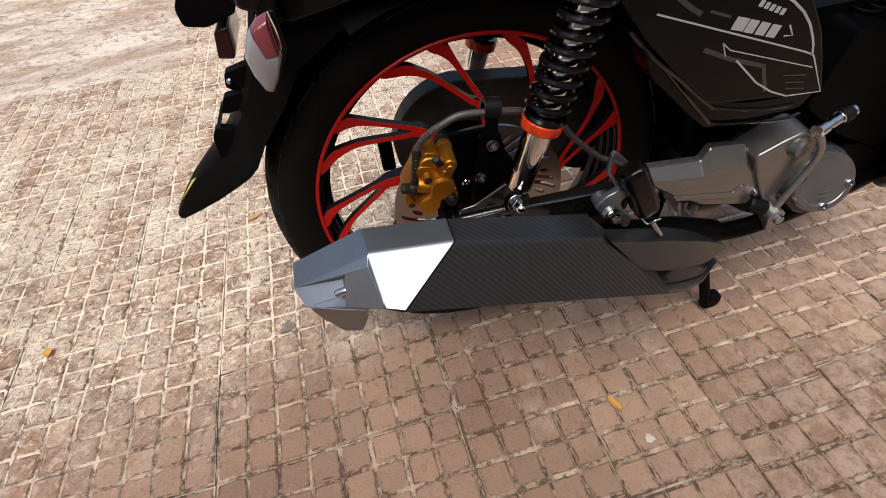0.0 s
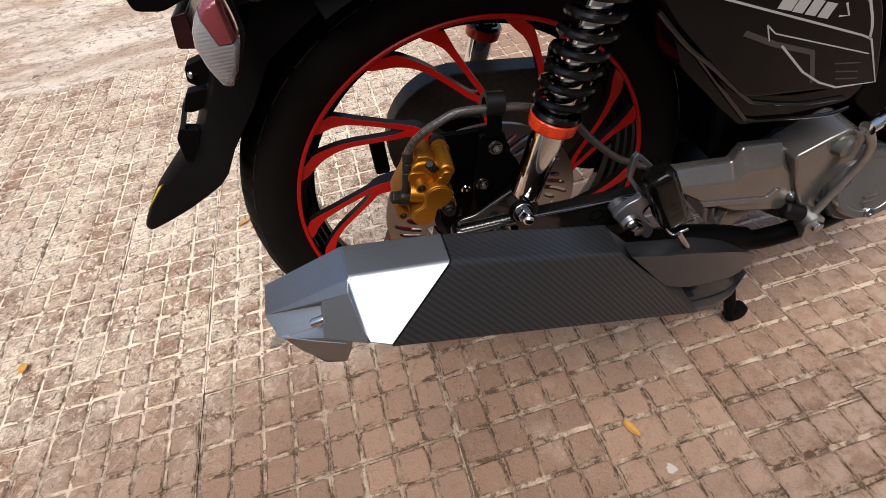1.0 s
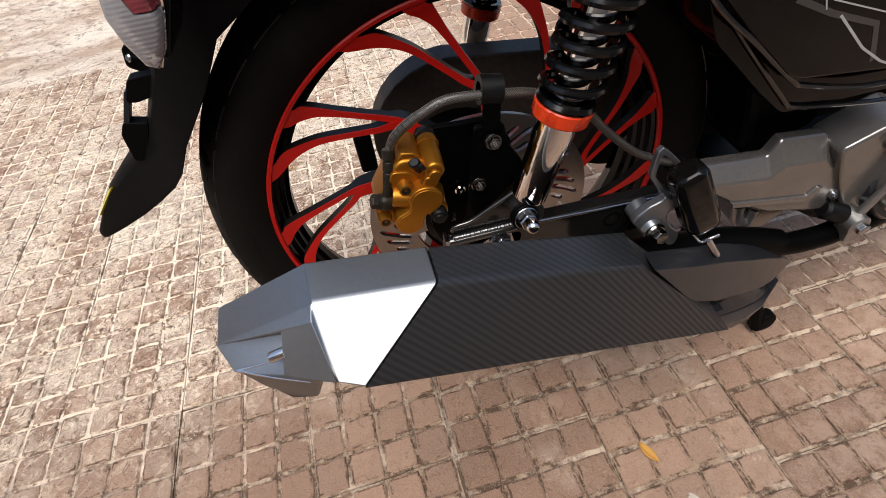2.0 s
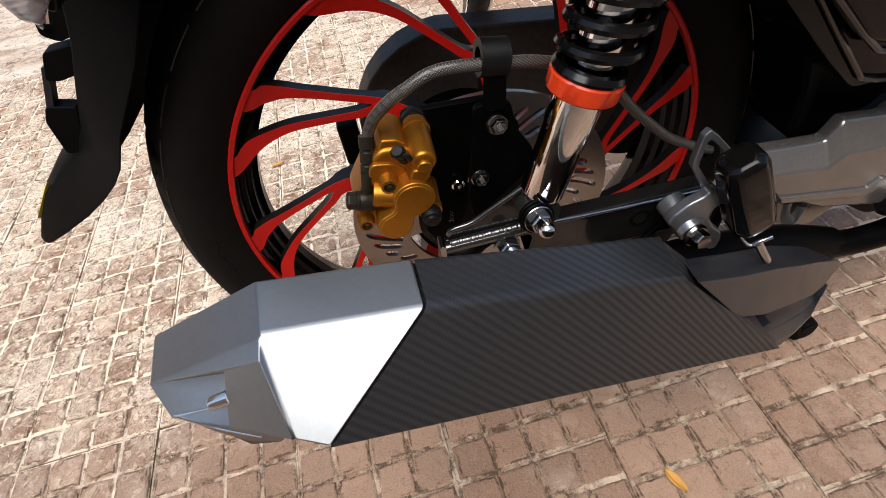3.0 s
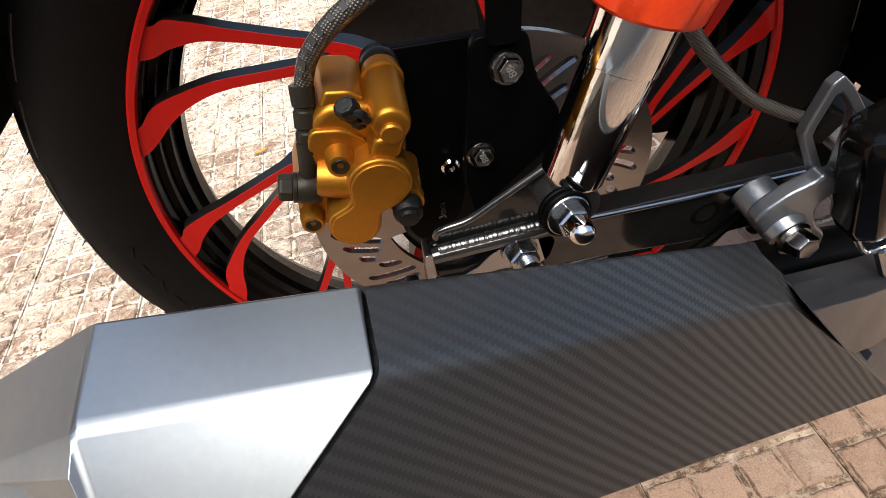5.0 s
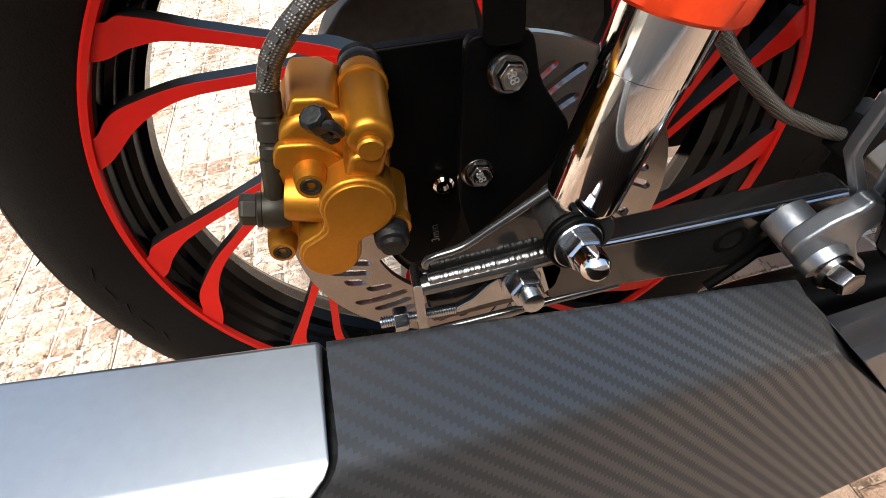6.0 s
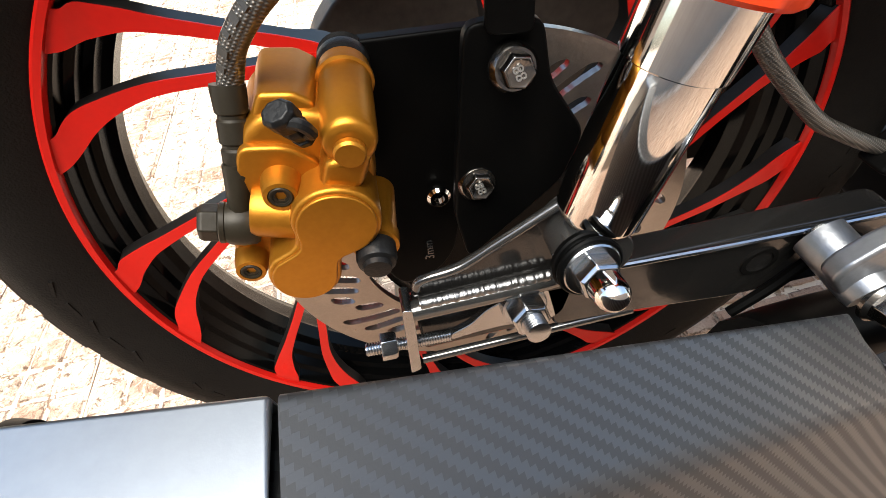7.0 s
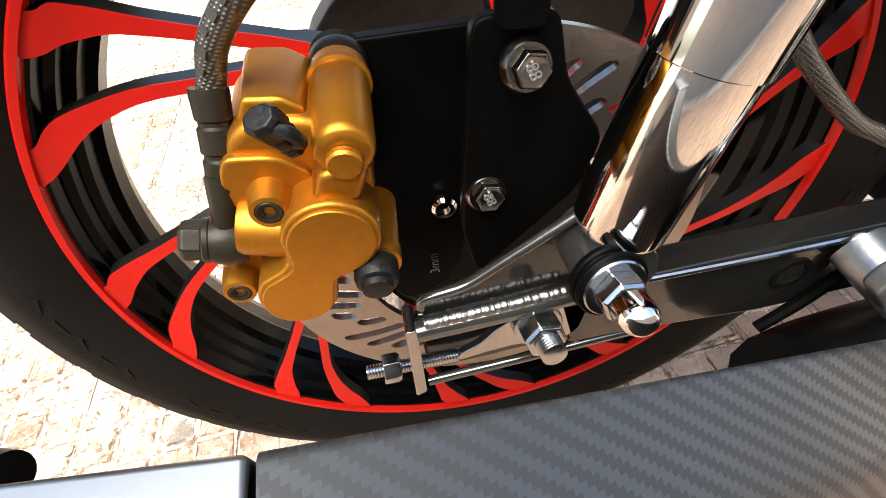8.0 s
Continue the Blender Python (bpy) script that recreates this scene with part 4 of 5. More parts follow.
# body behind the pistons
part("body", prism(B(), round_outline([(-0.079, 0.432), (-0.064, 0.4300), (-0.052, 0.422), (-0.050, 0.405), (-0.056, 0.388), (-0.070, 0.368), (-0.088, 0.364), (-0.108, 0.374), (-0.107, 0.393), (-0.094, 0.412), (-0.086, 0.428)], 0.005), -0.085, -0.050, 0.04), GOLD, caliper, bevel=0.0035)
part("top_block", prism(B(), round_outline([(-0.083, 0.430), (-0.0785, 0.4365), (-0.068, 0.4345), (-0.0625, 0.430), (-0.064, 0.421), (-0.081, 0.421)], 0.002), -0.082, -0.052, 0.12), GOLD, caliper, bevel=0.002)
# waisted piston housing: two circles joined by a neck
big, small = (-0.0665, 0.3990, 0.0138), (-0.0825, 0.3800, 0.0118)
pist = arc(*big, -75, 165, 22) + [(-0.0800, 0.3935)] + arc(*small, 130, 345, 20) + [(-0.0690, 0.3850)]
part("piston_housing", prism(B(), round_outline(pist, 0.004, 2), NEAR, -0.075), GOLD, caliper, bevel=0.0016)
inner = arc(big[0], big[1], 0.0122, -80, 170, 22) + [(-0.0792, 0.3925)] + arc(small[0], small[1], 0.0104, 125, 350, 20) + [(-0.0702, 0.3855)]
part("piston_cover", prism(B(), round_outline(inner, 0.003, 2), NEAR - 0.0012, NEAR + 0.004), GOLD, caliper, bevel=0.0007)
# slide pin with its cap and boot
part("slide_pin", lathe(B(), (-0.0548, -0.0600, 0.4272), (-0.0560, -0.0995, 0.4236), [(0, 0), (0, 0.0082), (0.005, 0.0084), (0.0055, 0.0091), (0.0072, 0.0091), (0.0077, 0.0082), (0.028, 0.0080), (0.0345, 0.0079), (0.0365, 0.0074), (0.0372, 0.0066), (0.0376, 0.0048), (0.0376, 0)], 40), GOLD, caliper)
part("pin_button", lathe(B(), (-0.0563, -0.0975, 0.4224), (-0.0566, -0.1018, 0.4220), [(0, 0), (0, 0.0046), (0.0016, 0.0046), (0.0024, 0.0040), (0.0025, 0)], 24), GOLD, caliper)
part("pin_boot", lathe(B(), (-0.0546, -0.0505, 0.4282), (-0.0548, -0.0612, 0.4272), [(0, 0), (0, 0.0070), (0.0015, 0.0084), (0.0035, 0.0078), (0.005, 0.0086), (0.0085, 0.0086), (0.0105, 0.0080)], 32), BOOT, caliper, "black rubber boot")
# bridge web from pin to piston
part("web", loft(B(), [[V((-0.0640, NEAR + 0.002, 0.420)), V((-0.0500, NEAR + 0.002, 0.420)), V((-0.0500, -0.06, 0.424)), V((-0.0640, -0.06, 0.424))],
                       [V((-0.0690, NEAR + 0.003, 0.409)), V((-0.0560, NEAR + 0.003, 0.408)), V((-0.0510, -0.06, 0.408)), V((-0.0690, -0.06, 0.409))]]), GOLD, caliper, bevel=0.0025)


def boss(x, z, r, back):
    """A bolt boss with a dark socket screw set into it."""
    ring = part("bolt_boss", lathe(B(), (x, back - 0.080, z), (x, back - 0.0985, z), [(0, 0), (0, r * 1.25), (0.013, r * 1.12), (0.0165, r), (0.0180, r * 0.93), (0.0182, r * 0.70), (0.0168, r * 0.66), (0.0168, 0)], 32), GOLD, caliper)
    part("socket_screw", lathe(B(), (x, back - 0.092, z), (x, back - 0.0985, z), [(0, 0), (0, r * 0.64), (0.0052, r * 0.64), (0.0057, r * 0.58), (0.0057, r * 0.34), (0.0030, r * 0.32), (0.0030, 0)], 6), FITTING, ring)
    part("screw_rim", lathe(B(), (x, back - 0.0945, z), (x, back - 0.0985, z), [(0, r * 0.5), (0, r * 0.67), (0.0034, r * 0.67), (0.0038, r * 0.6), (0.0036, r * 0.46), (0, r * 0.46)], 28, ring=True), FITTING, ring)


boss(-0.0800, 0.4100, 0.0054, 0.003)
boss(-0.1015, 0.3795, 0.0052, 0.006)
part("web", prism(B(), round_outline([(-0.088, 0.424), (-0.074, 0.421), (-0.066, 0.412), (-0.082, 0.4), (-0.094, 0.41)], 0.004), -0.0875, -0.075), GOLD, caliper, bevel=0.0025)
part("banjo_port", lathe(B(), (-0.079, -0.0885, 0.398), (-0.0925, -0.0875, 0.4025), [(0, 0), (0, 0.0088), (0.012, 0.0086), (0.0135, 0.008), (0.0135, 0)], 28), GOLD, caliper, bevel=0.0)
BL0, BL1 = V((-0.0670, -0.0930, 0.4265)), V((-0.0705, -0.1000, 0.4395))
U_ = (BL1 - BL0).cross(V((0, 1, 0.4))).normalized()
W_ = (BL1 - BL0).cross(U_).normalized()
part("bleed_cap", loft(B(), [[c + (U_ * math.cos(k * math.pi / 4 + 0.39) * wx + W_ * math.sin(k * math.pi / 4 + 0.39) * wy) for k in range(8)] for c, wx, wy in [(BL0.lerp(BL1, t), wx, wy) for t, wx, wy in ((0.0, 0.0034, 0.0034), (0.14, 0.0036, 0.0036), (0.17, 0.0029, 0.0029), (0.26, 0.0035, 0.0034), (0.42, 0.0040, 0.0036), (0.52, 0.0034, 0.0031), (0.60, 0.0046, 0.0038), (0.92, 0.0047, 0.0040), (1.0, 0.0036, 0.0030))]]), BOOT, caliper, "black rubber bleed cap", bevel=0.0008)
part("bleed_loop", tube(B(), [(-0.0690, -0.1005, 0.4365), (-0.0652, -0.1015, 0.4350), (-0.0640, -0.0995, 0.4312), (-0.0660, -0.0965, 0.4295)], 0.0017, 8), BOOT, caliper)
part("lower_pin", lathe(B(), (-0.0560, -0.070, 0.3850), (-0.0580, -0.098, 0.3825), [(0, 0), (0, 0.0078), (0.020, 0.0076), (0.021, 0.0082), (0.026, 0.0080), (0.0275, 0)], 32), GOLD, caliper)
part("lower_boot", lathe(B(), (-0.0578, -0.0955, 0.3827), (-0.0584, -0.107, 0.3812), [(0, 0), (0, 0.0068), (0.0055, 0.0068), (0.0075, 0.0062), (0.0082, 0.0048), (0.0100, 0.0045), (0.0105, 0)], 32), BOOT, caliper, "black rubber end boot")

hose = new("brake_hose")
hose.parent = bike
hose.location = (0.0008, -0.006, 0.0045)
part("banjo", lathe(B(), (-0.0897, -0.0875, 0.4000), (-0.0997, -0.0880, 0.4037), [(0, 0), (0, 0.0060), (0.0012, 0.0068), (0.005, 0.0074), (0.0090, 0.0070), (0.0105, 0.0062), (0.0115, 0.0060), (0.0115, 0)], 32), FITTING, hose)
part("banjo_washer", rod(B(), (-0.0992, -0.0880, 0.4035), (-0.1012, -0.0881, 0.4042), 0.0066, chamfer=0.0004, seg=28), FITTING, hose)
part("banjo_bolt", hex_head(B(), (-0.1012, -0.0881, 0.4042), (-0.1068, -0.0884, 0.4063), 0.0060), FITTING, hose, "dark plated hex bolt", bevel=0.0005)
part("neck", tube(B(), [(-0.0942, -0.0877, 0.4045), (-0.0917, -0.0865, 0.4125), (-0.0897, -0.0835, 0.4210)], 0.0036), FITTING, hose)
part("crimp", lathe(B(), (-0.0893, -0.0835, 0.4160), (-0.0844, -0.0757, 0.4385), [(0, 0), (0, 0.0044), (0.001, 0.0049), (0.0085, 0.0048), (0.0092, 0.0042), (0.0102, 0.0042), (0.0108, 0.0048), (0.0170, 0.0047), (0.0177, 0.0041), (0.0187, 0.0041), (0.0193, 0.0047), (0.0255, 0.0050), (0.0270, 0.0049), (0.0270, 0)], 24), FITTING, hose, "crimped hose sleeve")
HOSE_LINE = [(-0.0844, -0.0757, 0.4370), (-0.0815, -0.0752, 0.4440), (-0.0765, -0.0765, 0.4525), (-0.066, -0.079, 0.4620), (-0.055, -0.080, 0.4680), (-0.036, -0.080, 0.4745), (-0.005, -0.080, 0.4715), (0.03, -0.076, 0.462), (0.07, -0.064, 0.440), (0.1, -0.062, 0.404), (0.132, -0.062, 0.372), (0.150, -0.062, 0.360), (0.170, -0.063, 0.349), (0.186, -0.064, 0.342)]


def braid():
    """Steel braid under a clear sleeve."""
    m = bpy.data.materials.new("steel braid hose")
    m.use_nodes = True
    n, l = m.node_tree.nodes, m.node_tree.links
    b = n["Principled BSDF"]
    co = n.new("ShaderNodeTexCoord")
    waves = []
    for tilt in (0.9, -0.9):
        mp = n.new("ShaderNodeMapping")
        mp.inputs["Rotation"].default_value = (0.3, tilt, 0.2)
        l.new(co.outputs["Object"], mp.inputs["Vector"])
        w = n.new("ShaderNodeTexWave")
        w.inputs["Scale"].default_value = 260
        l.new(mp.outputs["Vector"], w.inputs["Vector"])
        waves.append(w.outputs["Fac"])
    mul = n.new("ShaderNodeMath")
    mul.operation = "MULTIPLY"
    l.new(waves[0], mul.inputs[0])
    l.new(waves[1], mul.inputs[1])
    mix = n.new("ShaderNodeMix")
    mix.data_type = "RGBA"
    mix.inputs["A"].default_value, mix.inputs["B"].default_value = (0.045, 0.040, 0.034, 1), (0.17, 0.155, 0.135, 1)
    l.new(mul.outputs[0], mix.inputs["Factor"])
    l.new(mix.outputs["Result"], b.inputs["Base Color"])
    b.inputs["Roughness"].default_value, b.inputs["Metallic"].default_value = 0.35, 0.4
    b.inputs["Coat Weight"].default_value = 0.5
    bp = n.new("ShaderNodeBump")
    bp.inputs["Strength"].default_value, bp.inputs["Distance"].default_value = 0.6, 0.0006
    l.new(mul.outputs[0], bp.inputs["Height"])
    l.new(bp.outputs["Normal"], b.inputs["Normal"])
    return m


BRAID = braid()
part("braided_line", tube(B(), HOSE_LINE, 0.0037, 16), BRAID, hose, "steel braided hose under a clear sleeve")


# printed marks along the hose, as short bars
INK = material("dark hose print", (0.02, 0.018, 0.015), 0.5, second=(0.035, 0.03, 0.025), scale=200)
TOWARD = V((-0.1, -0.62, 0.62)).normalized()
for i in range(1, 5):
    p, q = V(HOSE_LINE[i]), V(HOSE_LINE[i + 1])
    w = (q - p).normalized()
    n_ = (TOWARD - w * w.dot(TOWARD)).normalized()
    count = max(2, int((q - p).length / 0.0042))
    for k in range(count):
        if (k + i) % 6 == 5:
            continue
        bm = B()
        m = Matrix((w, n_.cross(w), n_)).transposed().to_4x4()
        m.translation = p.lerp(q, (k + 0.5) / count) + n_ * 0.0036
        bmesh.ops.create_cube(bm, size=1.0, matrix=m @ Matrix.Diagonal((0.0017 + 0.0006 * (k % 2), 0.0026 + 0.0006 * (k % 3), 0.0010, 1)))
        part("print_bar", bm, INK, hose)
bm = B()
block(bm, (0.183, -0.066, 0.344), (0.016, 0.016, 0.02), (0, 30, 0))
part("hose_clamp", bm, PLASTIC, hose, bevel=0.002)


def lettering(text, size, at, right, up, mat, parent):
    """Thin raised letters at a place, written along right with up as their height."""
    font = bpy.data.curves.new("lettering", "FONT")
    font.body, font.size, font.align_x, font.align_y, font.extrude = text, size, "CENTER", "CENTER", 0.0002
    holder = bpy.data.objects.new("lettering", font)
    me = bpy.data.meshes.new_from_object(holder)
    bpy.data.objects.remove(holder)
    x = V(right).normalized()
    y = (V(up) - x * x.dot(V(up))).normalized()
    m = Matrix((x, y, x.cross(y))).transposed().to_4x4()
    m.translation = at
    me.transform(m)
    me.materials.append(mat)
    ob = new("lettering", me)
    ob.parent = parent
    return ob


for at_, r_, len_ in FLANGE:
    lettering("88", r_ * 0.62, at_ + OUT * (len_ - 0.0012), (-0.35, 0.2, 0.95), (-0.9, 0, -0.35), ALU_DUSTY, bracket)
lettering("3mm", 0.0062, (-0.0372, -0.0606, 0.3365), (0.05, 0, 1), (-1, 0, 0.05), ARM, bracket)

# ---------------------------------------------------------------- footrest
peg = new("footrest")
peg.parent = bike
peg.location = (-0.006, 0.001, 0.003)
part("hanger", prism(B(), round_outline([(0.114, 0.345), (0.116, 0.352), (0.126, 0.361), (0.136, 0.365), (0.139, 0.369), (0.151, 0.362), (0.154, 0.356), (0.146, 0.348), (0.147, 0.341), (0.154, 0.329), (0.163, 0.320), (0.1655, 0.311), (0.164, 0.301), (0.157, 0.3015), (0.149, 0.313), (0.128, 0.326)], 0.003), -0.131, -0.122), CAST, peg, "grey cast footrest bracket", bevel=0.0025)
part("hanger_boss", lathe(B(), (0.130, -0.105, 0.340), (0.134, -0.136, 0.334), [(0, 0), (0, 0.0105), (0.026, 0.0105), (0.0295, 0.0098), (0.0295, 0)], 32), CAST, peg)
flange_bolt((0.134, -0.136, 0.3335), 0.0092, peg)


def loop_frame():
    """A flat cast ring with three corners."""
    outer = [(0.1250, 0.388), (0.1245, 0.394), (0.1260, 0.413), (0.1295, 0.4165), (0.1370, 0.410), (0.1490, 0.397), (0.1535, 0.384), (0.1590, 0.352), (0.1490, 0.350)]
    hole = [(0.1315, 0.387), (0.1310, 0.392), (0.1318, 0.4055), (0.1335, 0.4055), (0.1370, 0.402), (0.1440, 0.394), (0.1478, 0.383), (0.1525, 0.362), (0.1490, 0.362)]
    hole = [(x + (u - x) * 0.22, z + (v - z) * 0.22) for (x, z), (u, v) in zip(hole, outer)]
    bm = B()
    rings = []
    for line, y in ((outer, -0.1225), (outer, -0.117), (hole, -0.117), (hole, -0.1225)):
        rings.append([bm.verts.new((x, y, z)) for x, z in line])
    for k in range(4):
        p, q = rings[k], rings[(k + 1) % 4]
        for c in range(9):
            bm.faces.new((p[c], p[(c + 1) % 9], q[(c + 1) % 9], q[c]))
    return bm


part("loop", loop_frame(), CAST, peg, bevel=0.002)
peg_a, peg_b = V((0.1410, -0.140, 0.4060)), V((0.1775, -0.137, 0.3320))


def peg_rubber():
    w = (peg_b - peg_a)
    length = w.length
    w.normalize()
    n = (V((0, -1, 0)) - w * w.dot(V((0, -1, 0)))).normalized()
    side = w.cross(n)
    rings = []
    for t, hx, hy in ((0.0, 0.008, 0.008), (0.04, 0.0125, 0.012), (0.12, 0.0145, 0.0130), (0.5, 0.0152, 0.0138), (0.85, 0.0158, 0.0142), (0.96, 0.0145, 0.0125), (1.0, 0.012, 0.010)):
        c = peg_a + w * length * t
        rings.append([c + side * hx * x + n * hy * y for x, y in ((-1, -0.6), (-1, 0.45), (-0.6, 1), (0.6, 1), (1, 0.45), (1, -0.6), (0.6, -1), (-0.6, -1))])
    return loft(B(), rings)


part("rubber", peg_rubber(), GLOSS_BLACK, peg, "black rubber footrest", bevel=0.003)
part("pivot_pin", tube(B(), [(0.168, -0.142, 0.326), (0.178, -0.144, 0.314), (0.184, -0.146, 0.318), (0.193, -0.146, 0.320)], 0.0015, 10), ZINC, peg)
part("pivot_clip", rod(B(), (0.1835, -0.1455, 0.3165), (0.1985, -0.149, 0.2925), 0.0031, seg=6, chamfer=0.001), ZINC, peg)
part("stay_bolt", threaded(B(), (0.136, -0.100, 0.330), (0.128, -0.107, 0.345), 0.0036), ZINC, peg)
part("stay", tube(B(), [(0.105, -0.106, 0.294), (0.121, -0.106, 0.309), (0.132, -0.106, 0.324), (0.139, -0.106, 0.332), (0.151, -0.106, 0.333)], 0.0028, 8), BLACK_PLATE, peg)

# ---------------------------------------------------------------- engine
engine = new("engine")
engine.parent = bike
engine.location = (-0.013, 0.011, -0.008)
part("transmission_cover", loft(B(), [[V((x + 0.018, y, z - 0.017)) for x, z in o] for o, y in (
    ([(0.185, 0.366), (0.279, 0.356), (0.287, 0.374), (0.340, 0.367), (0.362, 0.338), (0.382, 0.304), (0.392, 0.282), (0.382, 0.256), (0.298, 0.278), (0.250, 0.305), (0.210, 0.338), (0.195, 0.352)], -0.07),
    ([(0.185, 0.366), (0.279, 0.356), (0.287, 0.374), (0.340, 0.367), (0.362, 0.338), (0.382, 0.304), (0.392, 0.282), (0.382, 0.256), (0.298, 0.278), (0.250, 0.305), (0.210, 0.338), (0.195, 0.352)], -0.082),
    ([(0.200, 0.350), (0.278, 0.338), (0.290, 0.350), (0.338, 0.345), (0.355, 0.330), (0.376, 0.302), (0.385, 0.284), (0.378, 0.264), (0.298, 0.285), (0.252, 0.310), (0.216, 0.336), (0.206, 0.344)], -0.098))]), CASE, engine, "grey painted cast cover", bevel=0.003)
part("cover_slot", loft(B(), [[V((x + 0.018, y, z - 0.017)) for x, z in ((0.243, 0.317), (0.336, 0.299), (0.345, 0.309), (0.352, 0.307), (0.347, 0.292), (0.338, 0.289), (0.246, 0.309))] for y in (-0.09, -0.1005)]), CASE, engine, bevel=0.0012)
part("case_bolt", lathe(B(), (0.394, -0.095, 0.270), (0.3945, -0.101, 0.2698), [(0, 0), (0, 0.0085), (0.003, 0.0085), (0.003, 0.006), (0.006, 0.006), (0.006, 0.003), (0.004, 0.003), (0.004, 0)], 20), ZINC, engine)
part("crankcase", prism(B(), round_outline([(0.355, 0.345), (0.390, 0.362), (0.418, 0.372), (0.446, 0.355), (0.452, 0.30), (0.488, 0.25), (0.470, 0.214), (0.404, 0.252), (0.376, 0.30)], 0.008), -0.105, -0.06, 0.05), CASE, engine, bevel=0.004)
part("filler_cap", lathe(B(), (0.412, -0.095, 0.345), (0.420, -0.118, 0.348), [(0, 0), (0, 0.014), (0.016, 0.0135), (0.02, 0.010), (0.02, 0)], 24), CASE, engine)
CL, CN = V((0.471, -0.125, 0.288)), V((-0.12, -0.90, 0.42)).normalized()
part("clutch_housing", lathe(B(), CL - CN * 0.055, CL - CN * 0.012, [(0, 0), (0, 0.052), (0.030, 0.051), (0.040, 0.048), (0.043, 0.042), (0.043, 0)], 56), CLUTCH, engine)
part("clutch_cover", lathe(B(), CL - CN * 0.014, CL, [(0, 0), (0, 0.0435), (0.010, 0.043), (0.0135, 0.041), (0.0135, 0.034), (0.0128, 0.033), (0.0128, 0)], 56), CASE, engine, "round clutch cover")
cu = CN.cross(V((0, 0, 1))).normalized()
cv = cu.cross(CN)
for a in (15, 190, 265):
    c = CL + (cu * math.cos(radians(a)) + cv * math.sin(radians(a))) * 0.0355 - CN * 0.001
    part("cover_bolt", lathe(B(), c, c + CN * 0.003, [(0, 0), (0, 0.0062), (0.002, 0.0062), (0.003, 0.005), (0.003, 0.0025), (0.002, 0.0025), (0.002, 0)], 20), ZINC, engine)
for a, w in ((70, 0.016), (82, 0.022), (95, 0.012)):
    c = CL + cv * (0.022 - 0.0005 * a) + CN * 0.0002
    bm = B()
    block(bm, c, (w, 0.0012, 0.0022), (0, 0, 0))
    part("cast_mark", bm, CASE, engine)
part("lower_case", prism(B(), round_outline([(0.285, 0.285), (0.36, 0.27), (0.372, 0.235), (0.35, 0.21), (0.32, 0.22), (0.30, 0.235)], 0.006), -0.075, -0.035), CASE, engine, bevel=0.004)
# A black filler, added to close the gap behind the lower case.
part("rear_mount", prism(B(), round_outline([(0.285, 0.285), (0.36, 0.27), (0.372, 0.235), (0.35, 0.21), (0.32, 0.22), (0.30, 0.235)], 0.006), -0.034, 0.04), BLACK_PLATE, engine, bevel=0.004)
part("sump", prism(B(), round_outline([(0.40, 0.26), (0.60, 0.28), (0.66, 0.24), (0.62, 0.18), (0.45, 0.175), (0.40, 0.21)], 0.01), -0.06, 0.06), PLASTIC, engine, bevel=0.006)
part("shift_rod", tube(B(), [(0.30, -0.075, 0.262), (0.302, -0.078, 0.245), (0.315, -0.078, 0.232), (0.322, -0.075, 0.25)], 0.007, 10), ALU_DUSTY, engine)
kick = new("kick_starter")
kick.parent = bike
kick.location = (-0.012, 0.011, -0.011)
part("lever", tube(B(), [(0.424, -0.115, 0.372), (0.436, -0.118, 0.352), (0.438, -0.118, 0.325), (0.428, -0.117, 0.283), (0.419, -0.115, 0.245)], lambda t: 0.0052 - 0.0010 * math.sin(math.pi * t), 12), ALU_DUSTY, kick, "silver kick lever")
part("lever_boss", lathe(B(), (0.418, -0.105, 0.242), (0.418, -0.128, 0.242), [(0, 0), (0, 0.0125), (0.021, 0.0125), (0.023, 0.010), (0.023, 0)], 28), ALU_DUSTY, kick)
part("boss_bolt", hex_head(B(), (0.418, -0.128, 0.242), (0.418, -0.134, 0.242), 0.0072), ZINC, kick, bevel=0.0005)
part("boss_clamp", prism(B(), round_outline([(0.408, 0.238), (0.428, 0.236), (0.425, 0.214), (0.412, 0.216)], 0.004), -0.126, -0.106), ALU_DUSTY, kick, bevel=0.002)
part("shaft", rod(B(), (0.386, -0.100, 0.256), (0.412, -0.108, 0.246), 0.0115, seg=20, chamfer=0.003), BOOT, kick)
part("pedal", lathe(B(), (0.420, -0.114, 0.376), (0.478, -0.10, 0.388), [(0, 0), (0, 0.0085), (0.012, 0.0085), (0.0125, 0.0065), (0.022, 0.0065), (0.0225, 0.0072), (0.036, 0.0072), (0.0365, 0.0088), (0.056, 0.0088), (0.059, 0.006), (0.059, 0)], 24), CHROME, kick, "chrome folding pedal")
part("pedal_rubber", lathe(B(), (0.455, -0.1055, 0.3832), (0.471, -0.1017, 0.3865), [(0, 0.008), (0, 0.0102), (0.014, 0.0102), (0.014, 0.008)], 24), BOOT, kick)
stand = new("centre_stand")
stand.parent = bike
part("leg", tube(B(), [(0.345, -0.075, 0.15), (0.362, -0.085, 0.09), (0.384, -0.098, 0.008)], 0.0085, 10), PLASTIC, stand)
part("foot", prism(B(), round_outline([(0.376, 0.006), (0.384, 0.0), (0.400, 0.0), (0.4085, 0.010), (0.407, 0.030), (0.396, 0.038), (0.384, 0.034)], 0.006), -0.104, -0.086), PLASTIC, stand, "black stand foot", bevel=0.004)
part("far_leg", tube(B(), [(0.372, 0.072, 0.19), (0.384, 0.09, 0.10), (0.39, 0.10, 0.0)], 0.009, 10), PLASTIC, stand)

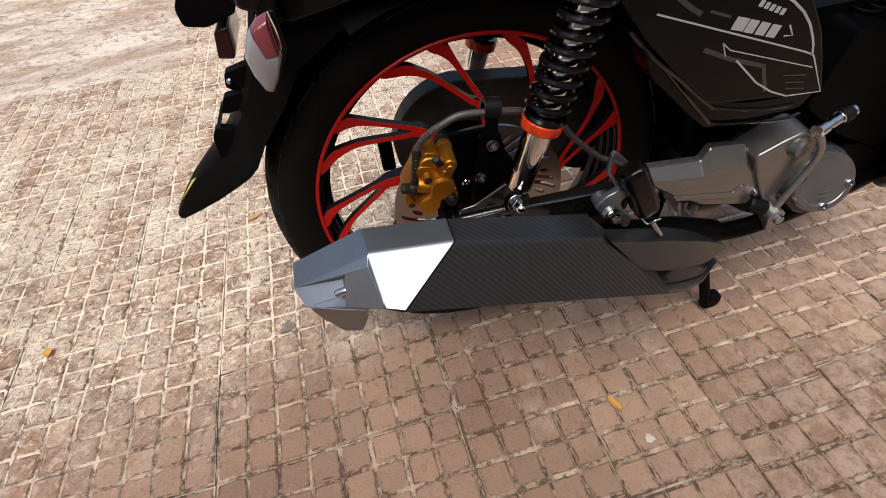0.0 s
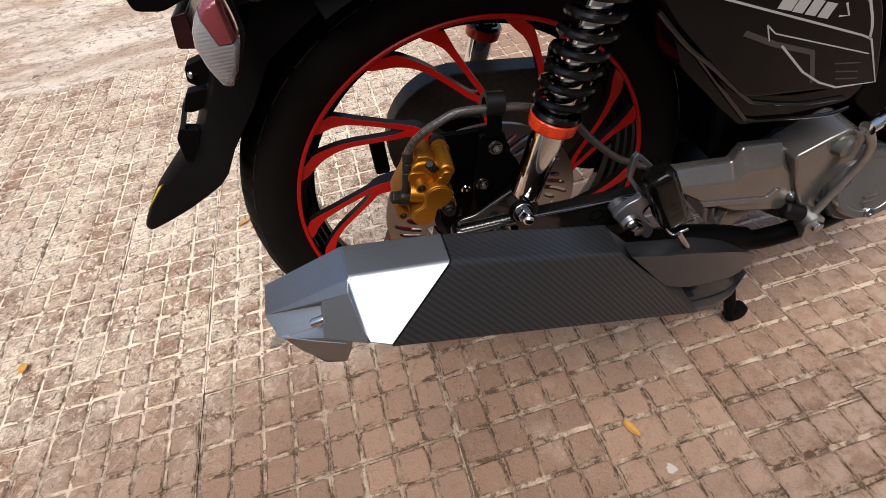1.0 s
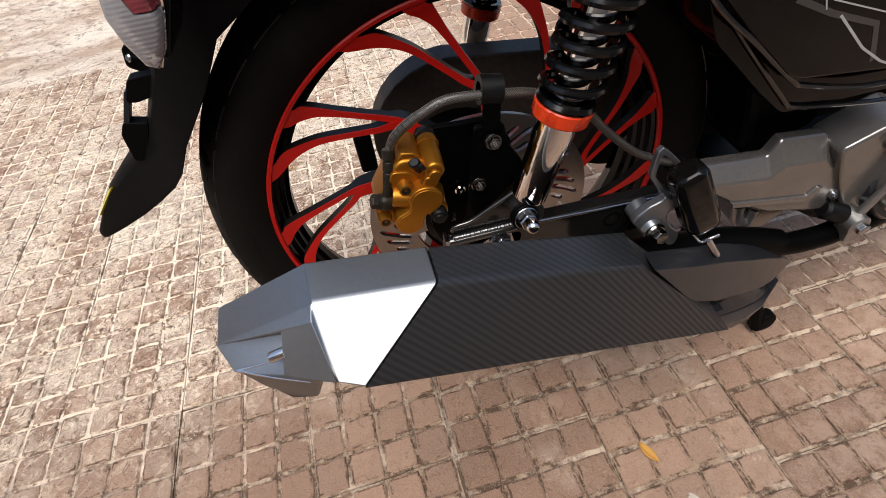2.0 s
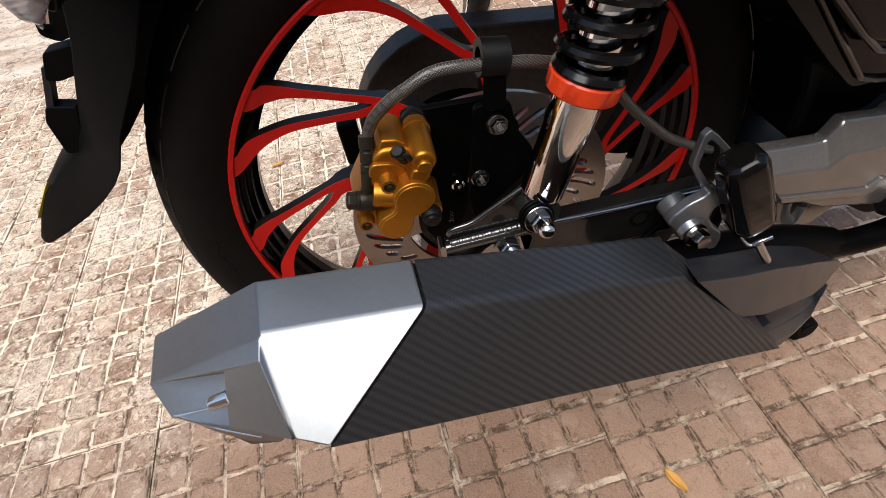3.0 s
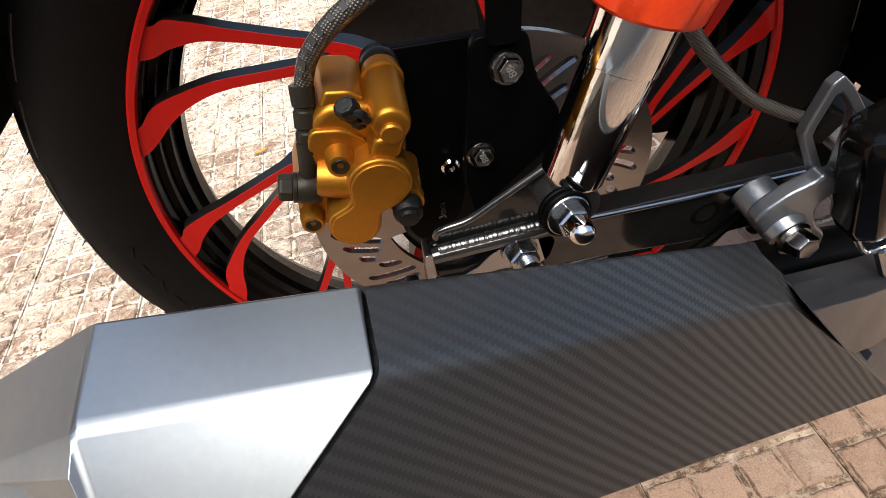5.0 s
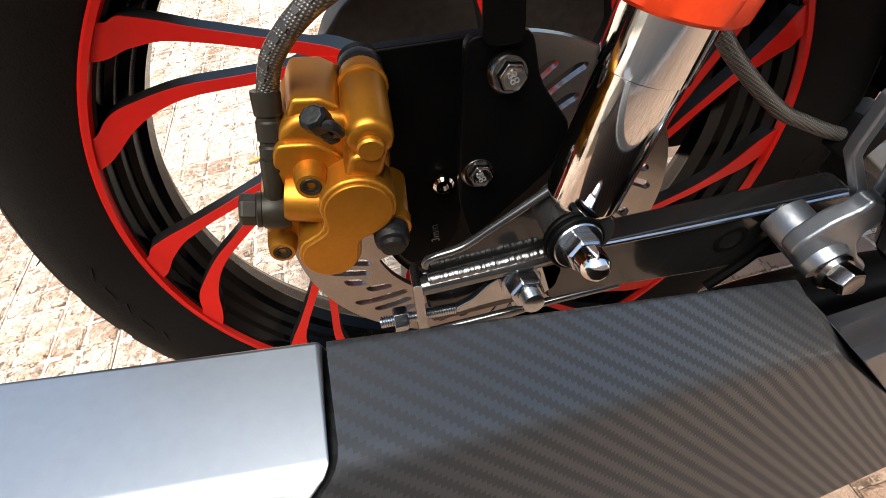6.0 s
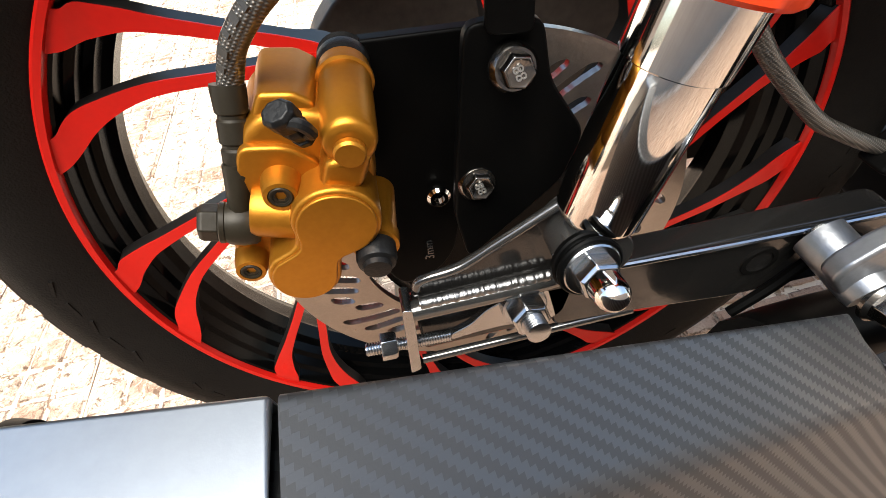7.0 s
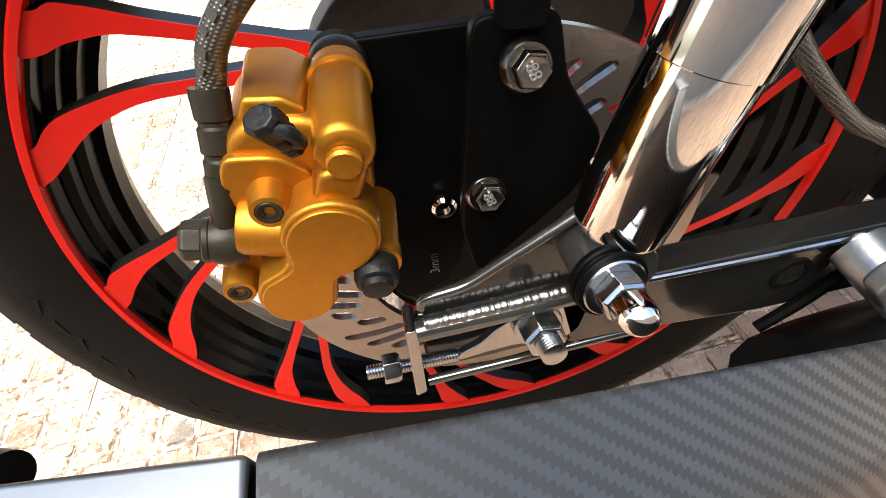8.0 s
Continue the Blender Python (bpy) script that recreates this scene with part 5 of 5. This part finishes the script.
# ---------------------------------------------------------------- bodywork
body = new("bodywork")
body.parent = bike
SIDE_Y, COVER_AT = -0.104, (-0.021, 0.0, -0.005)
cover = part("side_cover", prism(B(), round_outline([(0.10, 0.605), (0.16, 0.530), (0.200, 0.492), (0.256, 0.442), (0.41, 0.424), (0.384, 0.474), (0.364, 0.508), (0.336, 0.542), (0.29, 0.585), (0.12, 0.66)], 0.012), SIDE_Y, -0.06, 0.04), GLOSS_BLACK, body, "gloss black side cover with pale stripes", bevel=0.006)
cover.location = COVER_AT


def stripe(points, width, mat=WHITE_INK, name="stripe"):
    """A flat decal line on the side cover."""
    bm = B()
    pts = [V((x, SIDE_Y - (0.0006 if mat is WHITE_INK else 0.0003), z)) for x, z in points]
    rows = []
    for i_, p in enumerate(pts):
        w = (pts[min(i_ + 1, len(pts) - 1)] - pts[max(i_ - 1, 0)]).normalized()
        n_ = w.cross(V((0, 1, 0))) * width * 0.32
        rows.append([bm.verts.new(p + n_), bm.verts.new(p - n_), bm.verts.new(p - n_ + V((0, 0.0005, 0))), bm.verts.new(p + n_ + V((0, 0.0005, 0)))])
    for p, q in zip(rows, rows[1:]):
        for c in range(4):
            bm.faces.new((p[c], p[(c + 1) % 4], q[(c + 1) % 4], q[c]))
    bm.faces.new(rows[0][::-1])
    bm.faces.new(rows[-1])
    line = part(name, bm, mat, body)
    line.location = COVER_AT
    return line


GREY_INK = material("grey decal", (0.05, 0.047, 0.044), 0.35, second=(0.035, 0.032, 0.03), scale=60)
stripe([(0.167, 0.556), (0.26, 0.521), (0.350, 0.487), (0.358, 0.4835), (0.3635, 0.4805), (0.3675, 0.475), (0.398, 0.432), (0.352, 0.436)], 0.0026)
stripe([(0.235, 0.575), (0.264, 0.5655), (0.29, 0.554), (0.309, 0.5435), (0.326, 0.531), (0.340, 0.517), (0.351, 0.502), (0.357, 0.492), (0.361, 0.482)], 0.0036)
stripe([(0.247, 0.515), (0.258, 0.506), (0.37, 0.466)], 0.0016)
stripe([(0.247, 0.515), (0.255, 0.500)], 0.0016)
stripe([(0.270, 0.493), (0.305, 0.462), (0.330, 0.446), (0.352, 0.4365)], 0.0028)
stripe([(0.228, 0.512), (0.262, 0.496), (0.306, 0.480), (0.322, 0.448)], 0.007, GREY_INK)
stripe([(0.178, 0.572), (0.200, 0.556), (0.213, 0.548)], 0.007, GREY_INK)
stripe([(0.222, 0.549), (0.246, 0.540)], 0.004, GREY_INK)
# the maker's mark as plain slanted bars, a small row over a large one
for k in range(5):
    x = 0.2735 + 0.0068 * k
    stripe([(x, 0.5445 - 0.0030 * k), (x + 0.0020, 0.5500 - 0.0030 * k)], 0.0075, name="mark_bar")
for k in range(4):
    x = 0.2570 + 0.0138 * k
    stripe([(x, 0.5255 - 0.0047 * k), (x + 0.0036, 0.5370 - 0.0047 * k)], 0.0180 if k else 0.0230, name="mark_bar")
stripe([(0.3165, 0.5200), (0.3250, 0.5085), (0.3150, 0.5098)], 0.0026, name="mark_bar")
for k, (x, z, w) in enumerate(((0.352, 0.461, 0.030), (0.356, 0.452, 0.026), (0.360, 0.444, 0.026))):
    stripe([(x - w / 2, z + 0.002), (x + w / 2, z - 0.003)], 0.0018, GREY_INK)
part("lower_cover", prism(B(), round_outline([(0.150, 0.56), (0.185, 0.485), (0.245, 0.428), (0.275, 0.402), (0.400, 0.402), (0.410, 0.42), (0.385, 0.46), (0.36, 0.49)], 0.008), -0.09, -0.03, 0.02), GLOSS_BLACK, body, "gloss black lower panel", bevel=0.005).location = COVER_AT


EDGE_BLACK = material("polished black edge", (0.004, 0.004, 0.004), 0.1, second=(0.007, 0.006, 0.006), scale=30, spec=0.9)
part("cover_edge", tube(B(), [(0.125, -0.1, 0.5382), (0.1582, -0.1, 0.5051), (0.1911, -0.1, 0.4786), (0.2365, -0.1, 0.4399), (0.2531, -0.1, 0.4308), (0.3075, -0.1, 0.4171), (0.3526, -0.1, 0.4136)], 0.0024, 8), EDGE_BLACK, body, "rounded glossy panel edge")
part("cover_edge", tube(B(), [(0.1562, -0.092, 0.5116), (0.2423, -0.092, 0.4201), (0.2605, -0.092, 0.4049), (0.2984, -0.092, 0.3971), (0.3543, -0.092, 0.3885), (0.3788, -0.092, 0.3915)], 0.0022, 8), EDGE_BLACK, body, "rounded glossy panel edge")


def arch():
    """Inner rear mudguard, a channel over the wheel."""
    bm = B()
    rows = []
    for k in range(37):
        a = 4 + 112 * k / 36
        r = 0.300
        rows.append([bm.verts.new(polar(rr, a, y)) for y, rr in ((-0.045, r - 0.012), (-0.036, r + 0.006), (0.0, r + 0.016), (0.054, r + 0.016), (0.09, r + 0.006), (0.098, r - 0.012), (0.095, r - 0.014), (0.05, r + 0.010), (0.0, r + 0.010), (-0.04, r - 0.014))])
    for p, q in zip(rows, rows[1:]):
        for k in range(10):
            bm.faces.new((p[k], p[(k + 1) % 10], q[(k + 1) % 10], q[k]))
    bm.faces.new(rows[0][::-1])
    bm.faces.new(rows[-1])
    return bm


part("inner_panel", prism(B(), round_outline([(0.25, 0.47), (0.60, 0.47), (0.60, 0.34), (0.46, 0.30), (0.30, 0.30), (0.25, 0.36)], 0.01), 0.0, 0.03), PLASTIC, body)
part("inner_mudguard", arch(), PLASTIC, body, "black plastic rear mudguard")
part("front_hugger", prism(B(), round_outline([(0.29, 0.45), (0.36, 0.40), (0.36, 0.33), (0.29, 0.30), (0.275, 0.38)], 0.01), -0.04, 0.08), PLASTIC, body, bevel=0.004)
# Ahead of x = 0.16 the panel is unseen, added to block the sun.
part("tail_side", loft(B(), [[V((x, -0.085 + dy, z)), V((x - 0.01, -0.07 + dy, z - h)), V((x - 0.01, 0.11 - dy, z - h)), V((x, 0.125 - dy, z))] for x, z, h, dy in ((0.48, 0.72, 0.10, 0.0), (0.34, 0.72, 0.12, 0.0), (0.16, 0.70, 0.13, 0.0), (0.0, 0.70, 0.10, 0.0), (-0.10, 0.69, 0.10, 0.01), (-0.16, 0.675, 0.10, 0.025), (-0.205, 0.66, 0.07, 0.04))]), GLOSS_BLACK, body, "gloss black tail panel with an unseen front stretch added to block the sun", bevel=0.006)


def mud_flap():
    """Tail end of the mudguard: two side cheeks that close up towards the tip and a rounded back, open to the wheel."""
    lip = [(-0.060, -0.037, 0.600), (-0.118, -0.036, 0.566), (-0.178, -0.035, 0.530), (-0.202, -0.034, 0.495), (-0.237, -0.031, 0.454), (-0.2533, -0.030, 0.429), (-0.2665, -0.026, 0.4155), (-0.290, -0.012, 0.396), (-0.318, 0.0, 0.3765), (-0.352, 0.012, 0.357), (-0.3775, 0.0215, 0.3435), (-0.3835, 0.026, 0.3405)]
    back = [(-0.150, -0.034, 0.660), (-0.195, -0.030, 0.600), (-0.216, -0.024, 0.545), (-0.234, -0.018, 0.510), (-0.254, -0.010, 0.480), (-0.275, 0.0, 0.448), (-0.293, 0.006, 0.431), (-0.320, 0.011, 0.4125), (-0.346, 0.017, 0.392), (-0.370, 0.023, 0.3665), (-0.3865, 0.028, 0.3475), (-0.3875, 0.029, 0.3435)]
    mid_y = 0.044
    rings = []
    for k, (l_, b_) in enumerate(zip(map(V, lip), map(V, back))):
        slim = max(0.0, (k - 5) / 6)
        centre = mid_y + slim * (b_.y + 0.008 - mid_y)

        def far(p):
            return V((p.x, 2 * centre - p.y, p.z))
        spine = V((b_.x - 0.007 + 0.011 * slim, centre, b_.z + 0.003 + 0.002 * slim))
        ridge = b_.lerp(spine, 0.35) + V((-0.002, 0, 0.001)) * (1 - slim)
        inner = b_.lerp(l_, 0.2) + V((0.003, 0.005, -0.002))
        rings.append([l_, l_.lerp(b_, 0.5) + V((0, -0.0015, 0)), b_, ridge, spine, far(ridge), far(b_), far(l_.lerp(b_, 0.5)), far(l_),
                      far(l_) + V((0, -0.003, 0)), far(inner), inner, l_ + V((0, 0.003, 0))])
    return loft(B(), rings)


part("mud_flap", mud_flap(), PLASTIC, body, "matt black mudguard extension", bevel=0.003)
STICKER = ((-0.3360, 0.0190, 0.4015), (-0.3450, 0.0260, 0.3945), (-0.3690, 0.0255, 0.3690))
part("flap_sticker", loft(B(), [[V(p) + d for p in STICKER] for d in (V((-0.0016, -0.0020, 0.0016)), V((0.0012, 0.0020, -0.0016)))]), material("yellow sticker", (0.62, 0.55, 0.03), 0.4, second=(0.5, 0.43, 0.03), scale=80), body, "yellow warning sticker")
part("plate_bracket", prism(B(), round_outline([(-0.228, 0.530), (-0.254, 0.524), (-0.258, 0.510), (-0.250, 0.504), (-0.232, 0.508)], 0.003), 0.002, 0.016), PLASTIC, body, bevel=0.002)
part("plate_tab", prism(B(), round_outline([(-0.240, 0.502), (-0.264, 0.5005), (-0.274, 0.4835), (-0.266, 0.4815), (-0.246, 0.485)], 0.003), 0.002, 0.014), PLASTIC, body, bevel=0.002)
part("plate_tab", prism(B(), round_outline([(-0.268, 0.463), (-0.2860, 0.4680), (-0.2930, 0.458), (-0.2965, 0.432), (-0.284, 0.430)], 0.003), 0.002, 0.014), PLASTIC, body, bevel=0.002)
part("plate_edge", prism(B(), round_outline([(-0.2670, 0.492), (-0.2710, 0.492), (-0.2905, 0.459), (-0.2865, 0.457)], 0.001), 0.003, 0.013), SHIELD, body, "thin dark plate seen edge on")
part("plate_bolt", rod(B(), (-0.248, 0.006, 0.514), (-0.253, 0.0, 0.517), 0.0032, seg=14, chamfer=0.001), ZINC, body)
part("tail_box", prism(B(), round_outline([(-0.267, 0.580), (-0.268, 0.596), (-0.262, 0.606), (-0.225, 0.612), (-0.215, 0.585), (-0.246, 0.576)], 0.005), 0.01, 0.11), PLASTIC, body, bevel=0.004).location = (-0.006, 0.0, -0.010)
part("tail_lens", prism(B(), round_outline([(-0.250, 0.574), (-0.236, 0.576), (-0.240, 0.545), (-0.256, 0.548)], 0.003), -0.015, 0.07), material("dark red lens", (0.03, 0.004, 0.004), 0.15, second=(0.02, 0.003, 0.003), scale=60, coat=0.2), body, bevel=0.002).location = (0.0, 0.03, -0.014)

indicator = new("turn_signal")
indicator.parent = bike
indicator.location = (0.006, -0.001, -0.004)
indicator["label"] = "clear and red turn signal lens"


def clear_lens(name, col, rough):
    m = bpy.data.materials.new(name)
    m.use_nodes = True
    b = m.node_tree.nodes["Principled BSDF"]
    b.inputs["Base Color"].default_value = (*col, 1)
    b.inputs["Roughness"].default_value = rough
    b.inputs["Transmission Weight"].default_value = 0.55
    b.inputs["Coat Weight"].default_value = 0.6
    n, l = m.node_tree.nodes, m.node_tree.links
    t = n.new("ShaderNodeTexWave")
    t.bands_direction = "Z"
    t.inputs["Scale"].default_value, t.inputs["Distortion"].default_value = 130, 0.4
    co = n.new("ShaderNodeTexCoord")
    l.new(co.outputs["Object"], t.inputs["Vector"])
    bp = n.new("ShaderNodeBump")
    bp.inputs["Strength"].default_value, bp.inputs["Distance"].default_value = 0.14, 0.001
    l.new(t.outputs["Fac"], bp.inputs["Height"])
    l.new(bp.outputs["Normal"], b.inputs["Normal"])
    return m


CLEAR, RED_LENS = clear_lens("clear ribbed lens", (0.62, 0.6, 0.6), 0.10), clear_lens("red ribbed lens", (0.46, 0.09, 0.10), 0.12)
lens_out = [(-0.187, 0.611), (-0.186, 0.581), (-0.203, 0.549), (-0.2095, 0.555), (-0.214, 0.581), (-0.208, 0.596), (-0.198, 0.607)]
part("housing", prism(B(), round_outline([(x + 0.006, z + 0.001) for x, z in lens_out], 0.004), -0.094, -0.045), GLOSS_BLACK, indicator, bevel=0.002)
lens_mid = V((-0.199, 0.0, 0.582))


def lens_part(name, outline, mat):
    """A shallow dome over an outline in the plane of the housing."""
    rings = [[V((lens_mid.x + (x - lens_mid.x) * k, y, lens_mid.z + (z - lens_mid.z) * k)) for x, z in outline] for k, y in ((1.0, -0.094), (0.97, -0.0995), (0.88, -0.1035), (0.74, -0.1055))]
    part(name, loft(B(), rings), mat, indicator, angle=60)


lens_part("lens_clear", [(-0.1875, 0.5795), (-0.1865, 0.576), (-0.1945, 0.5585), (-0.203, 0.549), (-0.2075, 0.551), (-0.2125, 0.566), (-0.214, 0.581), (-0.2115, 0.590), (-0.2065, 0.5985), (-0.2025, 0.6025), (-0.1975, 0.580)], CLEAR)
lens_part("lens_red", [(-0.187, 0.611), (-0.187, 0.5805), (-0.1968, 0.581), (-0.2016, 0.603), (-0.1965, 0.6075)], RED_LENS)
part("rim_edge", tube(B(), [(x, -0.0945, z) for x, z in lens_out[:3]], 0.0012, 6), CHROME, indicator)

# front of the machine, seen small at the edge
front = new("leg_shield")
front.parent = bike
part("shield_panel", loft(B(), [[V((x, -0.10 - w, z)), V((x + 0.05, -0.12 - w, z)), V((x + 0.06, 0.12 + w, z)), V((x, 0.10 + w, z))] for x, z, w in ((0.66, 0.17, -0.04), (0.63, 0.22, 0.0), (0.60, 0.32, 0.0), (0.60, 0.45, 0.0), (0.64, 0.62, 0.0))]), GLOSS_BLACK, front, "gloss black leg shield", bevel=0.008)
part("frame_cover", prism(B(), round_outline([(0.44, 0.36), (0.46, 0.46), (0.52, 0.45), (0.62, 0.36), (0.64, 0.24), (0.52, 0.30)], 0.01), -0.05, 0.05), PLASTIC, front, bevel=0.005)
basket = new("wire_basket")
basket.parent = bike
for k in range(6):
    part("wire", tube(B(), [(0.46 + 0.022 * k, -0.05, 0.52), (0.465 + 0.022 * k, -0.06, 0.485), (0.49 + 0.022 * k, 0.0, 0.462), (0.52 + 0.022 * k, 0.10, 0.47)], 0.0028, 6), PLASTIC, basket)
part("wire_rail", tube(B(), [(0.45, -0.055, 0.502), (0.50, -0.06, 0.475), (0.58, -0.055, 0.455), (0.66, -0.05, 0.45)], 0.0035, 6), PLASTIC, basket)

# ---------------------------------------------------------------- loose things on the paving
LEAF = material("dry yellow leaf", (0.62, 0.33, 0.06), 0.7, second=(0.45, 0.22, 0.05), scale=120, bump=0.4, bump_scale=400)


def leaf(x, y, length, width, turn, label):
    bm = B()
    rows = []
    for k in range(9):
        t = k / 8
        w = width * math.sin(math.pi * min(0.98, 0.06 + t * 0.92)) ** 0.8 / 2
        rows.append([bm.verts.new((length * (t - 0.5), s * w, 0.0015 + 0.004 * abs(s) + 0.003 * t * t)) for s in (-1, -0.5, 0, 0.5, 1)])
    for p, q in zip(rows, rows[1:]):
        for k in range(4):
            bm.faces.new((p[k], p[k + 1], q[k + 1], q[k]))
    ob = tagged(part("fallen_leaf", bm, LEAF), label, "leaf", "fallen leaves")
    ob.modifiers.new("thickness", "SOLIDIFY").thickness = 0.0006
    ob.matrix_world = pose(x, y, 0.0, 0, 0, turn)
    return ob


leaf(0.150, -0.222, 0.030, 0.012, -68, "dry orange leaf on the paving tiles")
leaf(-0.808, 0.150, 0.019, 0.022, 20, "dry yellow leaf on the paving tiles")
leaf(-0.427, 0.412, 0.034, 0.008, 25, "narrow yellow leaf on the paving tiles")
leaf(-0.311, 0.546, 0.026, 0.008, 10, "narrow olive leaf on the paving tiles")

# ---------------------------------------------------------------- paving tiles, last
tiles = [tile_mesh(k) for k in range(8)]
crisp_tiles = [tile_mesh(k, True) for k in range(8)]
rnd = random.Random(5)
for i in COLUMNS:
    for j in range(ROWS_BACK, last_row(i) + 1):
        x, y = tile_place(i, j, SHIFT[i])
        crisp = x > -0.16 and y < 0.42
        ob = new("paving_tile", (crisp_tiles if crisp else tiles)[rnd.randrange(8)])
        ob.parent = pavement
        ob.matrix_world = Matrix.Translation((x + rnd.uniform(-1, 1) * 0.0013, y + rnd.uniform(-1, 1) * 0.0013, rnd.uniform(-1, 0.4) * 0.0012)) @ Euler((rnd.uniform(-1, 1) * 0.006, rnd.uniform(-1, 1) * 0.006, TURN + rnd.randrange(4) * (math.pi if crisp else math.pi / 2) + rnd.uniform(-1, 1) * 0.009)).to_matrix().to_4x4()
